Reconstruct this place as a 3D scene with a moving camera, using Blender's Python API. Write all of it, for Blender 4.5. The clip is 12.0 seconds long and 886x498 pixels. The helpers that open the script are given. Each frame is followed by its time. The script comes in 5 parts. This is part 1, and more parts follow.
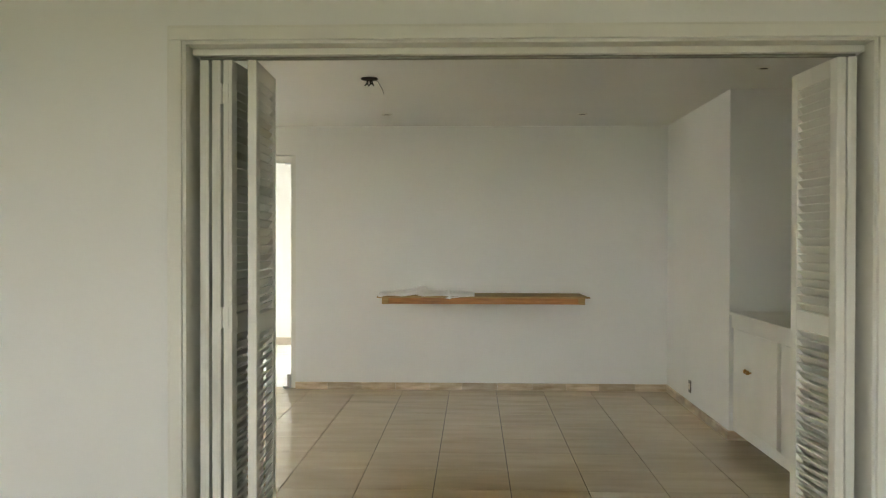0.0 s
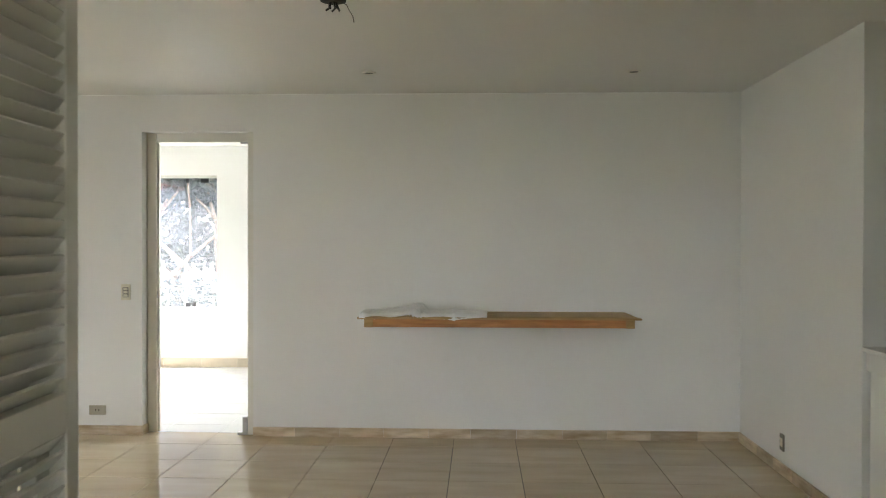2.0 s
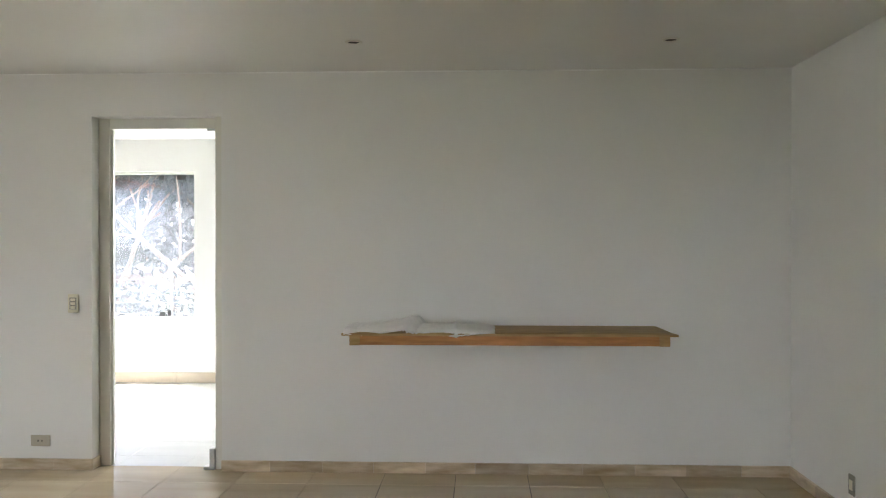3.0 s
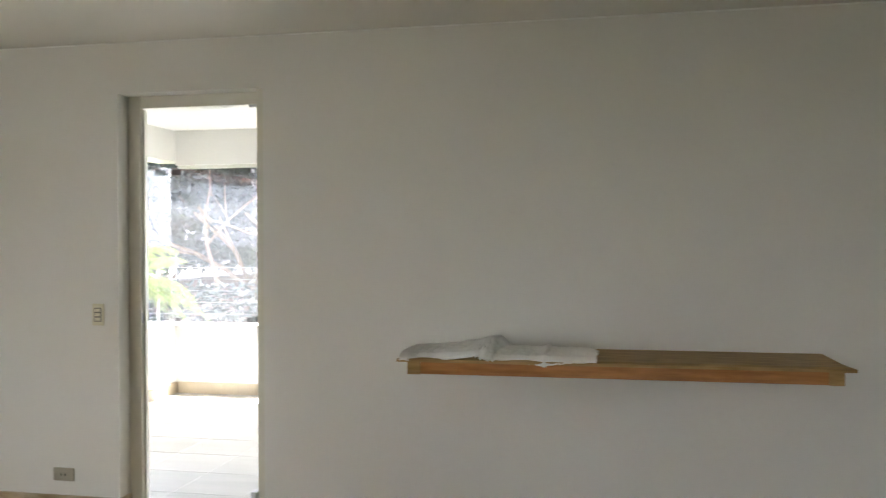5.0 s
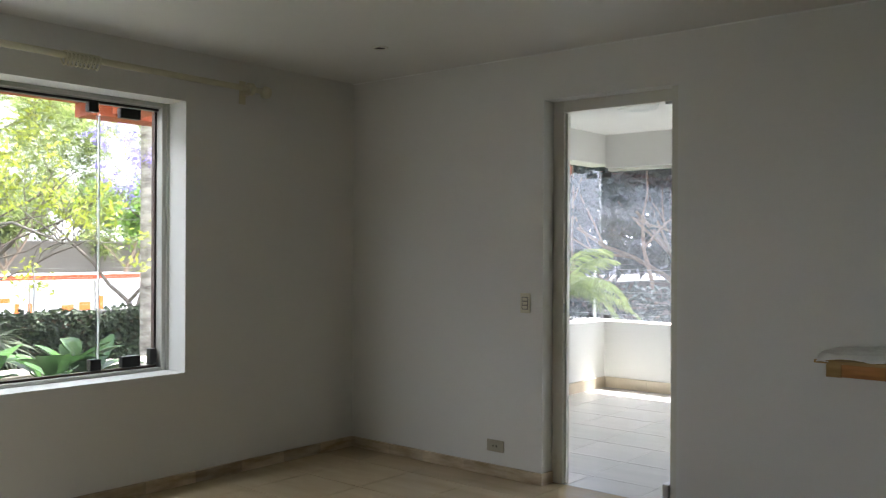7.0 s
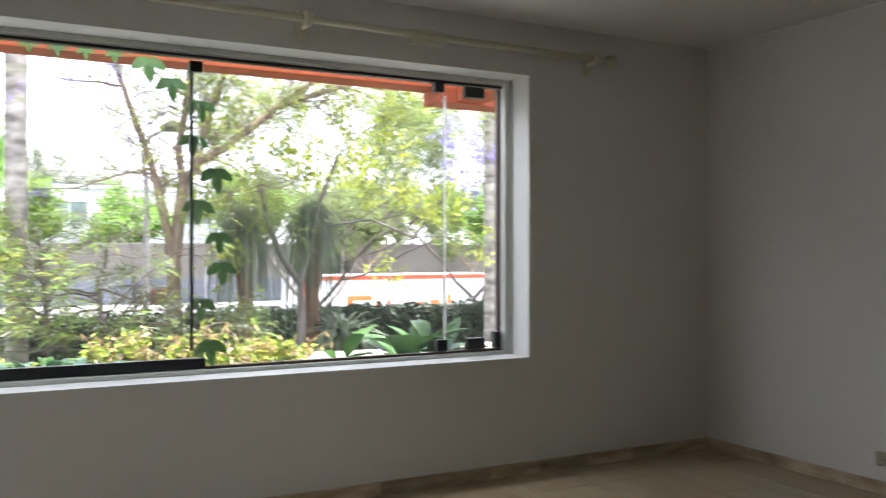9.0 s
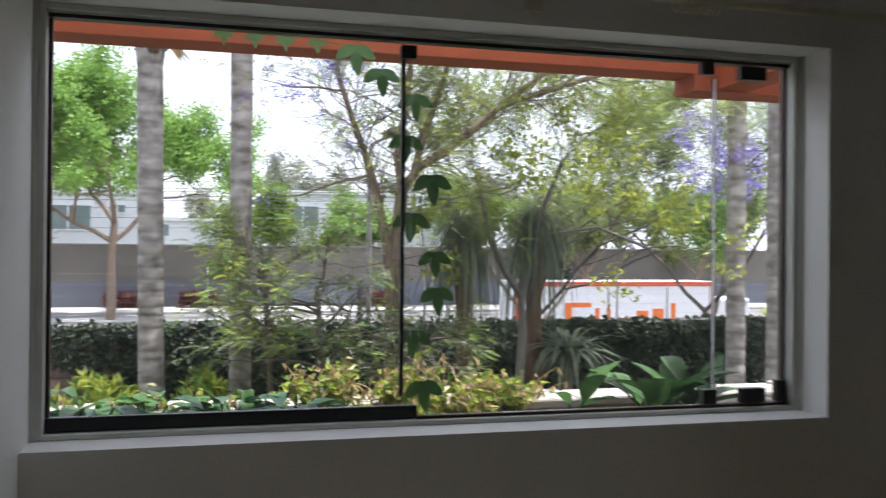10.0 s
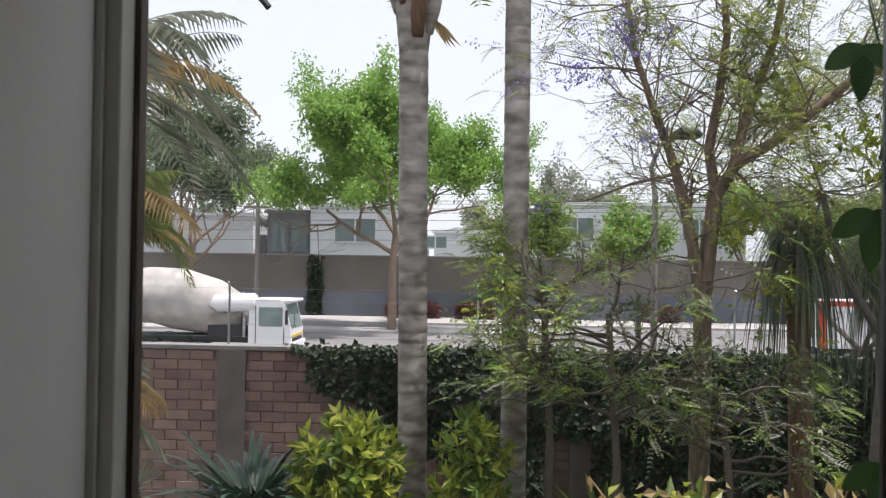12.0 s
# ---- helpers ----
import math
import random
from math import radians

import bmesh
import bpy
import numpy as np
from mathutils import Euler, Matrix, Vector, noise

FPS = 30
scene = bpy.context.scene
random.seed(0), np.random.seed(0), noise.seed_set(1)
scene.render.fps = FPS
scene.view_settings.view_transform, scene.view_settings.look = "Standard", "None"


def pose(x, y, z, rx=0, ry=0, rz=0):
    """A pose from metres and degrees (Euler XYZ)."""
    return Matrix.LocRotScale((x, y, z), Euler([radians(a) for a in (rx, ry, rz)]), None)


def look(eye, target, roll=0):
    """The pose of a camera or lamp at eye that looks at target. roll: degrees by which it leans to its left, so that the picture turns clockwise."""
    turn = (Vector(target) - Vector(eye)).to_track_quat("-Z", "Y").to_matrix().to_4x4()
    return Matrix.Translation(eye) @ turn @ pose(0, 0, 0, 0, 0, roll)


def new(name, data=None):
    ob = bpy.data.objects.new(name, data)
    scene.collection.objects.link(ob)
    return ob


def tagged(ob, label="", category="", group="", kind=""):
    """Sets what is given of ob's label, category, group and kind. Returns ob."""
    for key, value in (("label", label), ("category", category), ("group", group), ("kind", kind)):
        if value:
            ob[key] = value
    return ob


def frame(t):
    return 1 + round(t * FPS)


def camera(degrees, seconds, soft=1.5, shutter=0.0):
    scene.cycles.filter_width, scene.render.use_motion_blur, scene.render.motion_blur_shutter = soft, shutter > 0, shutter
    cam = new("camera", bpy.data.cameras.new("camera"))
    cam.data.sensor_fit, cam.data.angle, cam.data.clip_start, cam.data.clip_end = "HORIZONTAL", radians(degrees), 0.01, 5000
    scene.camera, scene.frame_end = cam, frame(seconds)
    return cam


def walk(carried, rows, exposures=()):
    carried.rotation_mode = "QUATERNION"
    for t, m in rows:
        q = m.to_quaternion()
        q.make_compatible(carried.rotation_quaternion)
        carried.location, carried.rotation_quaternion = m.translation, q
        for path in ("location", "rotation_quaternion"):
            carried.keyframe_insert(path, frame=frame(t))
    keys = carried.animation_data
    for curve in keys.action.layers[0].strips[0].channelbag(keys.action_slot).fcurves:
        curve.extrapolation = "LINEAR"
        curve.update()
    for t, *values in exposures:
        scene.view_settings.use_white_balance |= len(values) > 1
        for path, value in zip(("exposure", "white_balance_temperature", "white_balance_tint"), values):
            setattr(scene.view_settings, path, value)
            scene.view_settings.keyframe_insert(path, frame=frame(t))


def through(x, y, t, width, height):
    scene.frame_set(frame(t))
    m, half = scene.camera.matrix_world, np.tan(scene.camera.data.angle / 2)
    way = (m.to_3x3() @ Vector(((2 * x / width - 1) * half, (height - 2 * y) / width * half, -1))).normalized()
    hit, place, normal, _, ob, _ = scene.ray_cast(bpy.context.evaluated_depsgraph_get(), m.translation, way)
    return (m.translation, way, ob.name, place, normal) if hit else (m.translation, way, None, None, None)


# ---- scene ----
cam = camera(53.3, 12.0, soft=1.15, shutter=0.3)
PATH = [
    (0, (0.25, 1.552, 1.371), (0.18, 3.551, 1.35), 0.1),
    (0.5, (0.215, 2.035, 1.374), (0.144, 4.033, 1.352), 0.2),
    (1, (0.207, 2.517, 1.379), (0.134, 4.516, 1.357), 0.2),
    (1.5, (0.198, 2.982, 1.378), (0.125, 4.981, 1.358), 0.1),
    (2, (0.203, 3.448, 1.376), (0.121, 5.447, 1.358), 0.1),
    (2.5, (0.215, 3.897, 1.375), (0.125, 5.895, 1.355), 0.1),
    (3, (0.174, 4.334, 1.373), (0.09, 6.332, 1.361), 0.0),
    (3.2, (0.188, 4.49, 1.365), (0.099, 6.488, 1.358), 0.1),
    (4.8, (0.371, 5.468, 1.377), (0.049, 7.442, 1.361), -0.3),
    (5, (0.377, 5.501, 1.381), (-0.031, 7.459, 1.364), -0.2),
    (5.5, (0.389, 5.526, 1.364), (-0.273, 7.413, 1.358), 0.0),
    (6, (0.429, 5.504, 1.358), (-0.488, 7.282, 1.356), 0.1),
    (6.5, (0.488, 5.484, 1.346), (-0.653, 7.127, 1.342), 0.1),
    (6.7, (0.514, 5.474, 1.338), (-0.7, 7.064, 1.334), 0.2),
    (8.3, (0.575, 5.511, 1.248), (-0.868, 6.895, 1.239), 0.1),
    (8.5, (0.499, 5.541, 1.242), (-1.013, 6.85, 1.23), -0.0),
    (9, (0.234, 5.657, 1.193), (-1.524, 6.612, 1.195), 0.0),
    (9.5, (-0.15, 5.783, 1.218), (-2.008, 6.522, 1.233), 0.3),
    (10, (-0.602, 5.889, 1.277), (-2.537, 6.39, 1.285), 0.5),
    (10.5, (-1.123, 5.954, 1.322), (-3.11, 6.164, 1.331), 0.6),
    (11, (-1.558, 5.954, 1.384), (-3.556, 6.037, 1.390), 0.7),
    (11.5, (-2.014, 5.948, 1.338), (-4.013, 5.877, 1.357), 0.8),
    (12, (-2.439, 5.938, 1.325), (-4.436, 5.831, 1.353), 0.9),
]
EXPOSURES = [(0, 3.82, 6550, 6), (1.5, 3.74, 6350, 8), (3.0, 3.62, 6050, 11), (5.0, 3.37, 6300, 11), (6.0, 2.55, 6100, 10), (6.5, 2.2, 5980, 10), (8.5, 2.9, 5950, 13), (9.0, 2.1, 5900, 14), (9.5, 1.19, 5930, 13), (10.0, 0.7, 5850, 14), (11.0, 0.2, 5950, 15), (12.0, 0.05, 6150, 15)]
walk(cam, [(t, look(eye, target, roll)) for t, eye, target, roll in PATH], EXPOSURES)

# ---- sky and sun ----
SUN_EL = 74.0
SUN_DIR = Vector((0.12, 0.99, 0)).normalized() * math.cos(radians(SUN_EL)) + Vector((0, 0, math.sin(radians(SUN_EL))))
world = bpy.data.worlds.new("world")
scene.world = world
world.use_nodes = True
wn = world.node_tree.nodes
sky = wn.new("ShaderNodeTexSky")
sky.sky_type = "NISHITA"
sky.sun_disc = False
sky.sun_elevation = radians(SUN_EL)
sky.sun_rotation = math.atan2(SUN_DIR.x, SUN_DIR.y)
sky.dust_density = 3.0
sky.air_density = 1.0
# thin white cloud over the whole sky
veil = wn.new("ShaderNodeMix")
veil.data_type = "RGBA"
veil.inputs[0].default_value = 0.65
veil.inputs[7].default_value = (8.8, 8.8, 8.8, 1)
world.node_tree.links.new(sky.outputs[0], veil.inputs[6])
world.node_tree.links.new(veil.outputs[2], wn["Background"].inputs[0])
wn["Background"].inputs[1].default_value = 0.15
sun = new("sun", bpy.data.lights.new("sun", "SUN"))
sun.data.energy = 5.0
sun.data.angle = radians(0.6)
sun.data.color = (1.0, 0.95, 0.87)
sun.matrix_world = look(SUN_DIR * 50, (0, 0, 0))


def fill_light(name, eye, target, wide, high, watts):
    """Unseen area lamp added to brighten a room, in place of sky light."""
    lamp = new(name, bpy.data.lights.new(name, "AREA"))
    lamp.data.shape, lamp.data.size, lamp.data.size_y = "RECTANGLE", wide, high
    lamp.data.energy, lamp.data.color = watts, (0.95, 0.98, 1.0)
    lamp.matrix_world = look(eye, target)
    return lamp


# added lamps: hidden above the window, and in unseen hall and sunroom openings
fill_light("window_fill_lamp", (-4.12, 6.8, 2.42), (-1.2, 6.8, 0.6), 2.9, 0.36, 8.2)
fill_light("hall_fill_lamp", (-0.2, -2.2, 1.5), (0.2, 4.0, 1.3), 3.0, 1.2, 0.52)
fill_light("sunroom_fill_lamp", (-0.15, 13.05, 1.4), (-1.0, 10.5, 0.4), 2.0, 1.4, 4.0)

# ---- materials ----
def material(name, color, rough=0.6, metal=0.0, vary=0.15, scale=3.0, bump=0.0, bump_scale=60.0, island=0.0, tint=None, ior=1.45, per_object=0.0, stretch=(1, 1, 1)):
    """Painted, stone, wood or leaf surface: base colour, two scales of variation and fine relief."""
    m = bpy.data.materials.new(name)
    m.use_nodes = True
    nt = m.node_tree
    n, l = nt.nodes, nt.links
    b = n["Principled BSDF"]
    b.inputs["Roughness"].default_value = rough
    b.inputs["Metallic"].default_value = metal
    b.inputs["IOR"].default_value = ior
    geo = n.new("ShaderNodeNewGeometry")
    mp = n.new("ShaderNodeMapping")
    mp.inputs["Scale"].default_value = stretch
    l.new(geo.outputs["Position"], mp.inputs["Vector"])
    n1 = n.new("ShaderNodeTexNoise")
    n1.inputs["Scale"].default_value = scale
    n1.inputs["Detail"].default_value = 4
    l.new(mp.outputs[0], n1.inputs["Vector"])
    ramp = n.new("ShaderNodeValToRGB")
    dark = tuple(c * (1 - vary) for c in color)
    lite = tuple(min(1, c * (1 + vary)) for c in (tint or color))
    ramp.color_ramp.elements[0].position, ramp.color_ramp.elements[1].position = 0.3, 0.7
    ramp.color_ramp.elements[0].color = (*dark, 1)
    ramp.color_ramp.elements[1].color = (*lite, 1)
    l.new(n1.outputs["Fac"], ramp.inputs["Fac"])
    out = ramp.outputs["Color"]
    if island or per_object:
        hsv = n.new("ShaderNodeHueSaturation")
        mr = n.new("ShaderNodeMapRange")
        amount = island or per_object
        mr.inputs["To Min"].default_value = 1 - amount
        mr.inputs["To Max"].default_value = 1 + amount
        if island:
            l.new(geo.outputs["Random Per Island"], mr.inputs["Value"])
        else:
            info = n.new("ShaderNodeObjectInfo")
            l.new(info.outputs["Random"], mr.inputs["Value"])
        l.new(mr.outputs[0], hsv.inputs["Value"])
        l.new(out, hsv.inputs["Color"])
        out = hsv.outputs["Color"]
    l.new(out, b.inputs["Base Color"])
    if bump:
        n2 = n.new("ShaderNodeTexNoise")
        n2.inputs["Scale"].default_value = bump_scale
        n2.inputs["Detail"].default_value = 3
        l.new(mp.outputs[0], n2.inputs["Vector"])
        bp = n.new("ShaderNodeBump")
        bp.inputs["Strength"].default_value = bump
        bp.inputs["Distance"].default_value = 0.01
        l.new(n2.outputs["Fac"], bp.inputs["Height"])
        l.new(bp.outputs[0], b.inputs["Normal"])
    return m


def leaf_material(name, color, tint, through=0.45, rough=0.38):
    """Leaf blades: varied greens leaf by leaf, light passing through."""
    m = material(name, color, rough, vary=0.1, scale=4.0, island=0.35, tint=tint)
    n, l = m.node_tree.nodes, m.node_tree.links
    b = n["Principled BSDF"]
    tr = n.new("ShaderNodeBsdfTranslucent")
    mix = n.new("ShaderNodeMixShader")
    mix.inputs[0].default_value = through
    src = b.inputs["Base Color"].links[0].from_socket
    l.new(src, tr.inputs["Color"])
    l.new(b.outputs[0], mix.inputs[1])
    l.new(tr.outputs[0], mix.inputs[2])
    l.new(mix.outputs[0], n["Material Output"].inputs["Surface"])
    return m


def glass_material(name, tint=(1, 1, 1), haze=0.0):
    m = bpy.data.materials.new(name)
    m.use_nodes = True
    n, l = m.node_tree.nodes, m.node_tree.links
    b = n["Principled BSDF"]
    b.inputs["Base Color"].default_value = (*tint, 1)
    b.inputs["Transmission Weight"].default_value = 1.0
    b.inputs["Roughness"].default_value = 0.0
    b.inputs["IOR"].default_value = 1.45
    if haze:
        d = n.new("ShaderNodeBsdfTranslucent")
        d.inputs["Color"].default_value = (0.78, 0.8, 0.85, 1)
        noi = n.new("ShaderNodeTexNoise")
        noi.inputs["Scale"].default_value = 1.5
        mr = n.new("ShaderNodeMapRange")
        mr.inputs["To Min"].default_value = haze * 0.5
        mr.inputs["To Max"].default_value = haze * 1.5
        l.new(noi.outputs["Fac"], mr.inputs["Value"])
        mix = n.new("ShaderNodeMixShader")
        l.new(mr.outputs[0], mix.inputs[0])
        l.new(b.outputs[0], mix.inputs[1])
        l.new(d.outputs[0], mix.inputs[2])
        l.new(mix.outputs[0], n["Material Output"].inputs["Surface"])
    return m


WALL = material("wall_paint", (0.80, 0.79, 0.75), 0.55, vary=0.02, scale=1.2, bump=0.12, bump_scale=35)
CEIL = material("ceiling_paint", (0.80, 0.79, 0.75), 0.6, vary=0.02, scale=1.0, bump=0.08, bump_scale=30)
TRIM = material("satin_trim_paint", (0.76, 0.74, 0.66), 0.35, vary=0.03, scale=4, bump=0.06, bump_scale=80)
FRAMEPAINT = material("window_frame_paint", (0.62, 0.62, 0.56), 0.45, vary=0.05, scale=6, bump=0.05)
TILE = material("travertine_tile", (0.46, 0.36, 0.215), 0.08, vary=0.05, scale=2.6, bump=0.012, bump_scale=25, per_object=0.07, tint=(0.50, 0.40, 0.255), stretch=(0.8, 3.2, 1))
# paler copy of the floor stone: sunroom glare put into the colour
GLARETILE = material("pale_sunroom_tile", (0.64, 0.63, 0.60), 0.15, vary=0.05, scale=2.2, bump=0.015, per_object=0.04, stretch=(0.6, 5, 1))
JOINT = material("tile_joint", (0.05, 0.04, 0.028), 0.8)
SKIRT = material("travertine_skirting", (0.43, 0.30, 0.16), 0.3, vary=0.15, scale=3, bump=0.03, per_object=0.22, tint=(0.60, 0.50, 0.36), stretch=(1.6, 1.6, 7))
SKIRT2 = material("cream_stone_skirting", (0.62, 0.53, 0.40), 0.4, vary=0.08, scale=5, per_object=0.06)
OAK = material("worn_orange_wood", (0.40, 0.165, 0.035), 0.45, vary=0.18, scale=5, bump=0.05, stretch=(1.2, 9, 9), tint=(0.46, 0.21, 0.06))
OAKTOP = material("worn_wood_top", (0.36, 0.22, 0.065), 0.55, vary=0.2, scale=5, stretch=(1.2, 9, 9), tint=(0.42, 0.28, 0.11))
CLOTH = material("white_cloth", (0.93, 0.92, 0.90), 0.9, vary=0.04, scale=12, bump=0.15, bump_scale=300)
IVORY = material("ivory_plastic", (0.72, 0.68, 0.52), 0.4, vary=0.03)
GREYPLASTIC = material("grey_plastic", (0.22, 0.21, 0.17), 0.5)
SOCKETBEIGE = material("aged_beige_plastic", (0.46, 0.42, 0.32), 0.45, vary=0.05)
BLACK = material("black_fitting", (0.012, 0.012, 0.013), 0.35, vary=0.1)
SEAL = material("dark_brown_seal", (0.05, 0.022, 0.014), 0.5)
STEEL = material("brushed_steel", (0.5, 0.5, 0.5), 0.35, metal=1.0)
BRASS = material("aged_brass", (0.45, 0.25, 0.08), 0.35, metal=1.0, vary=0.25, scale=60)
ROD = material("cream_curtain_rod", (0.70, 0.66, 0.48), 0.4, vary=0.04)
RUST = material("dark_ceiling_box", (0.03, 0.028, 0.025), 0.7)
LENS = material("frosted_lamp_cover", (0.85, 0.85, 0.82), 0.3)
GLASS = glass_material("window_glass", haze=0.005)
GLASSHAZE = glass_material("tinted_dusty_glass", (0.76, 0.77, 0.84), haze=0.032)
ORANGE = material("terracotta_paint", (0.36, 0.075, 0.02), 0.7, vary=0.12, scale=3, bump=0.1)
GRASS = material("garden_soil_and_grass", (0.05, 0.06, 0.025), 0.9, vary=0.4, scale=1.5, bump=0.3)
PLANTERSTONE = material("pale_planter_stone", (0.42, 0.38, 0.33), 0.8, vary=0.15, scale=8, bump=0.3)
SOIL = material("dark_soil", (0.045, 0.032, 0.022), 0.95, vary=0.3, scale=12, bump=0.4)
BRICKM = material("weathered_brick", (0.26, 0.165, 0.14), 0.85, vary=0.2, scale=6, bump=0.25, bump_scale=40, per_object=0.25)
PIERM = material("stained_concrete_pier", (0.15, 0.125, 0.115), 0.9, vary=0.2, scale=4, bump=0.2)
MORTAR = material("grey_mortar", (0.23, 0.175, 0.155), 0.9, vary=0.2, scale=6, bump=0.2)
CONCRETE = material("grey_concrete", (0.24, 0.22, 0.21), 0.85, vary=0.15, scale=3, bump=0.15)
ASPHALT = material("street_concrete", (0.20, 0.19, 0.185), 0.85, vary=0.12, scale=0.5, bump=0.1)
PAVE = material("pale_pavement", (0.42, 0.40, 0.38), 0.85, vary=0.1, scale=0.7)
FARWALL = material("street_wall_render", (0.155, 0.14, 0.12), 0.9, vary=0.12, scale=0.6, bump=0.1)
FARWALL2 = material("street_wall_blue_base", (0.13, 0.135, 0.16), 0.9, vary=0.15, scale=0.5, bump=0.1)
WHITEHOUSE = material("white_house_render", (0.86, 0.86, 0.87), 0.8, vary=0.03)
GREYHOUSE = material("grey_house_trim", (0.22, 0.23, 0.25), 0.7)
HOUSEGLASS = material("house_window_glass", (0.22, 0.28, 0.27), 0.08, vary=0.2)
WHITEPAINT = material("white_truck_paint", (0.80, 0.80, 0.80), 0.35, vary=0.03)
REDPAINT = material("orange_red_truck_paint", (0.60, 0.085, 0.03), 0.4, vary=0.05)
ORANGEMARK = material("orange_sign_paint", (0.75, 0.18, 0.03), 0.45, vary=0.04)
DRUM = material("dusty_mixer_drum", (0.42, 0.39, 0.36), 0.8, vary=0.35, scale=1.5, bump=0.1)
DARKMETAL = material("dark_vehicle_metal", (0.03, 0.03, 0.032), 0.6)
YELLOW = material("yellow_stripe", (0.7, 0.5, 0.05), 0.5)
RUBBER = material("tyre_rubber", (0.02, 0.02, 0.02), 0.8)
PALMBARK = material("ringed_palm_bark", (0.24, 0.205, 0.18), 0.9, vary=0.30, scale=5, bump=0.6, bump_scale=30, tint=(0.42, 0.38, 0.345), stretch=(1.0, 1.0, 2.2))
BARK = material("brown_bark", (0.19, 0.135, 0.10), 0.9, vary=0.3, scale=8, bump=0.4, bump_scale=35, tint=(0.28, 0.21, 0.155), stretch=(3, 3, 1))
GREYBARK = material("grey_bark", (0.20, 0.18, 0.16), 0.9, vary=0.25, scale=10, bump=0.3, stretch=(3, 3, 1))
TWIG = material("grey_brown_twigs", (0.16, 0.13, 0.11), 0.9, vary=0.2)
LEAF_YEL = leaf_material("yellow_green_leaves", (0.30, 0.38, 0.05), (0.52, 0.54, 0.09))
LEAF_MID = leaf_material("mid_green_leaves", (0.13, 0.23, 0.04), (0.25, 0.35, 0.07))
LEAF_BRIGHT = leaf_material("bright_green_leaves", (0.18, 0.33, 0.06), (0.32, 0.48, 0.11))
LEAF_OLIVE = leaf_material("olive_feathery_leaves", (0.17, 0.23, 0.07), (0.33, 0.38, 0.13))
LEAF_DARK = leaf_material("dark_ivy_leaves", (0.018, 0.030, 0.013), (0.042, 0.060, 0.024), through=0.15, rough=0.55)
LEAF_GREY = leaf_material("grey_green_leaves", (0.22, 0.24, 0.17), (0.38, 0.39, 0.30))
LEAF_BLUE = leaf_material("deep_green_broad_leaves", (0.02, 0.055, 0.03), (0.045, 0.10, 0.045), through=0.2, rough=0.3)
LEAF_DRY = leaf_material("dry_brown_leaves", (0.40, 0.28, 0.13), (0.58, 0.46, 0.25))
# shaded foliage: the shade is put into this dark leaf colour
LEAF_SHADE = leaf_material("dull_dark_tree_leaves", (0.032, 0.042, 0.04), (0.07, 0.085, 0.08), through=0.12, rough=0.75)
LEAF_VINE = leaf_material("vine_leaves", (0.03, 0.09, 0.015), (0.06, 0.14, 0.025), through=0.25)
PONYBARK = material("red_brown_fibrous_bark", (0.15, 0.085, 0.05), 0.9, vary=0.3, scale=6, bump=0.4, stretch=(6, 6, 1), tint=(0.22, 0.13, 0.08))
LEAF_PURPLE = leaf_material("purple_blossom", (0.24, 0.18, 0.55), (0.40, 0.32, 0.75))
# far foliage: distance haze is put into this greyed leaf colour
LEAF_HAZE = leaf_material("dull_grey_green_leaves", (0.11, 0.15, 0.08), (0.23, 0.28, 0.16))
LEAF_RED = leaf_material("dark_red_leaves", (0.10, 0.035, 0.035), (0.16, 0.06, 0.05))
LEAF_STRAP = leaf_material("grey_green_strap_leaves", (0.10, 0.13, 0.08), (0.22, 0.25, 0.17))
# blue-grey with the distance haze mixed into the colour
HILL = material("haze_coloured_hill", (0.42, 0.44, 0.46), 0.95, vary=0.05, scale=0.02)


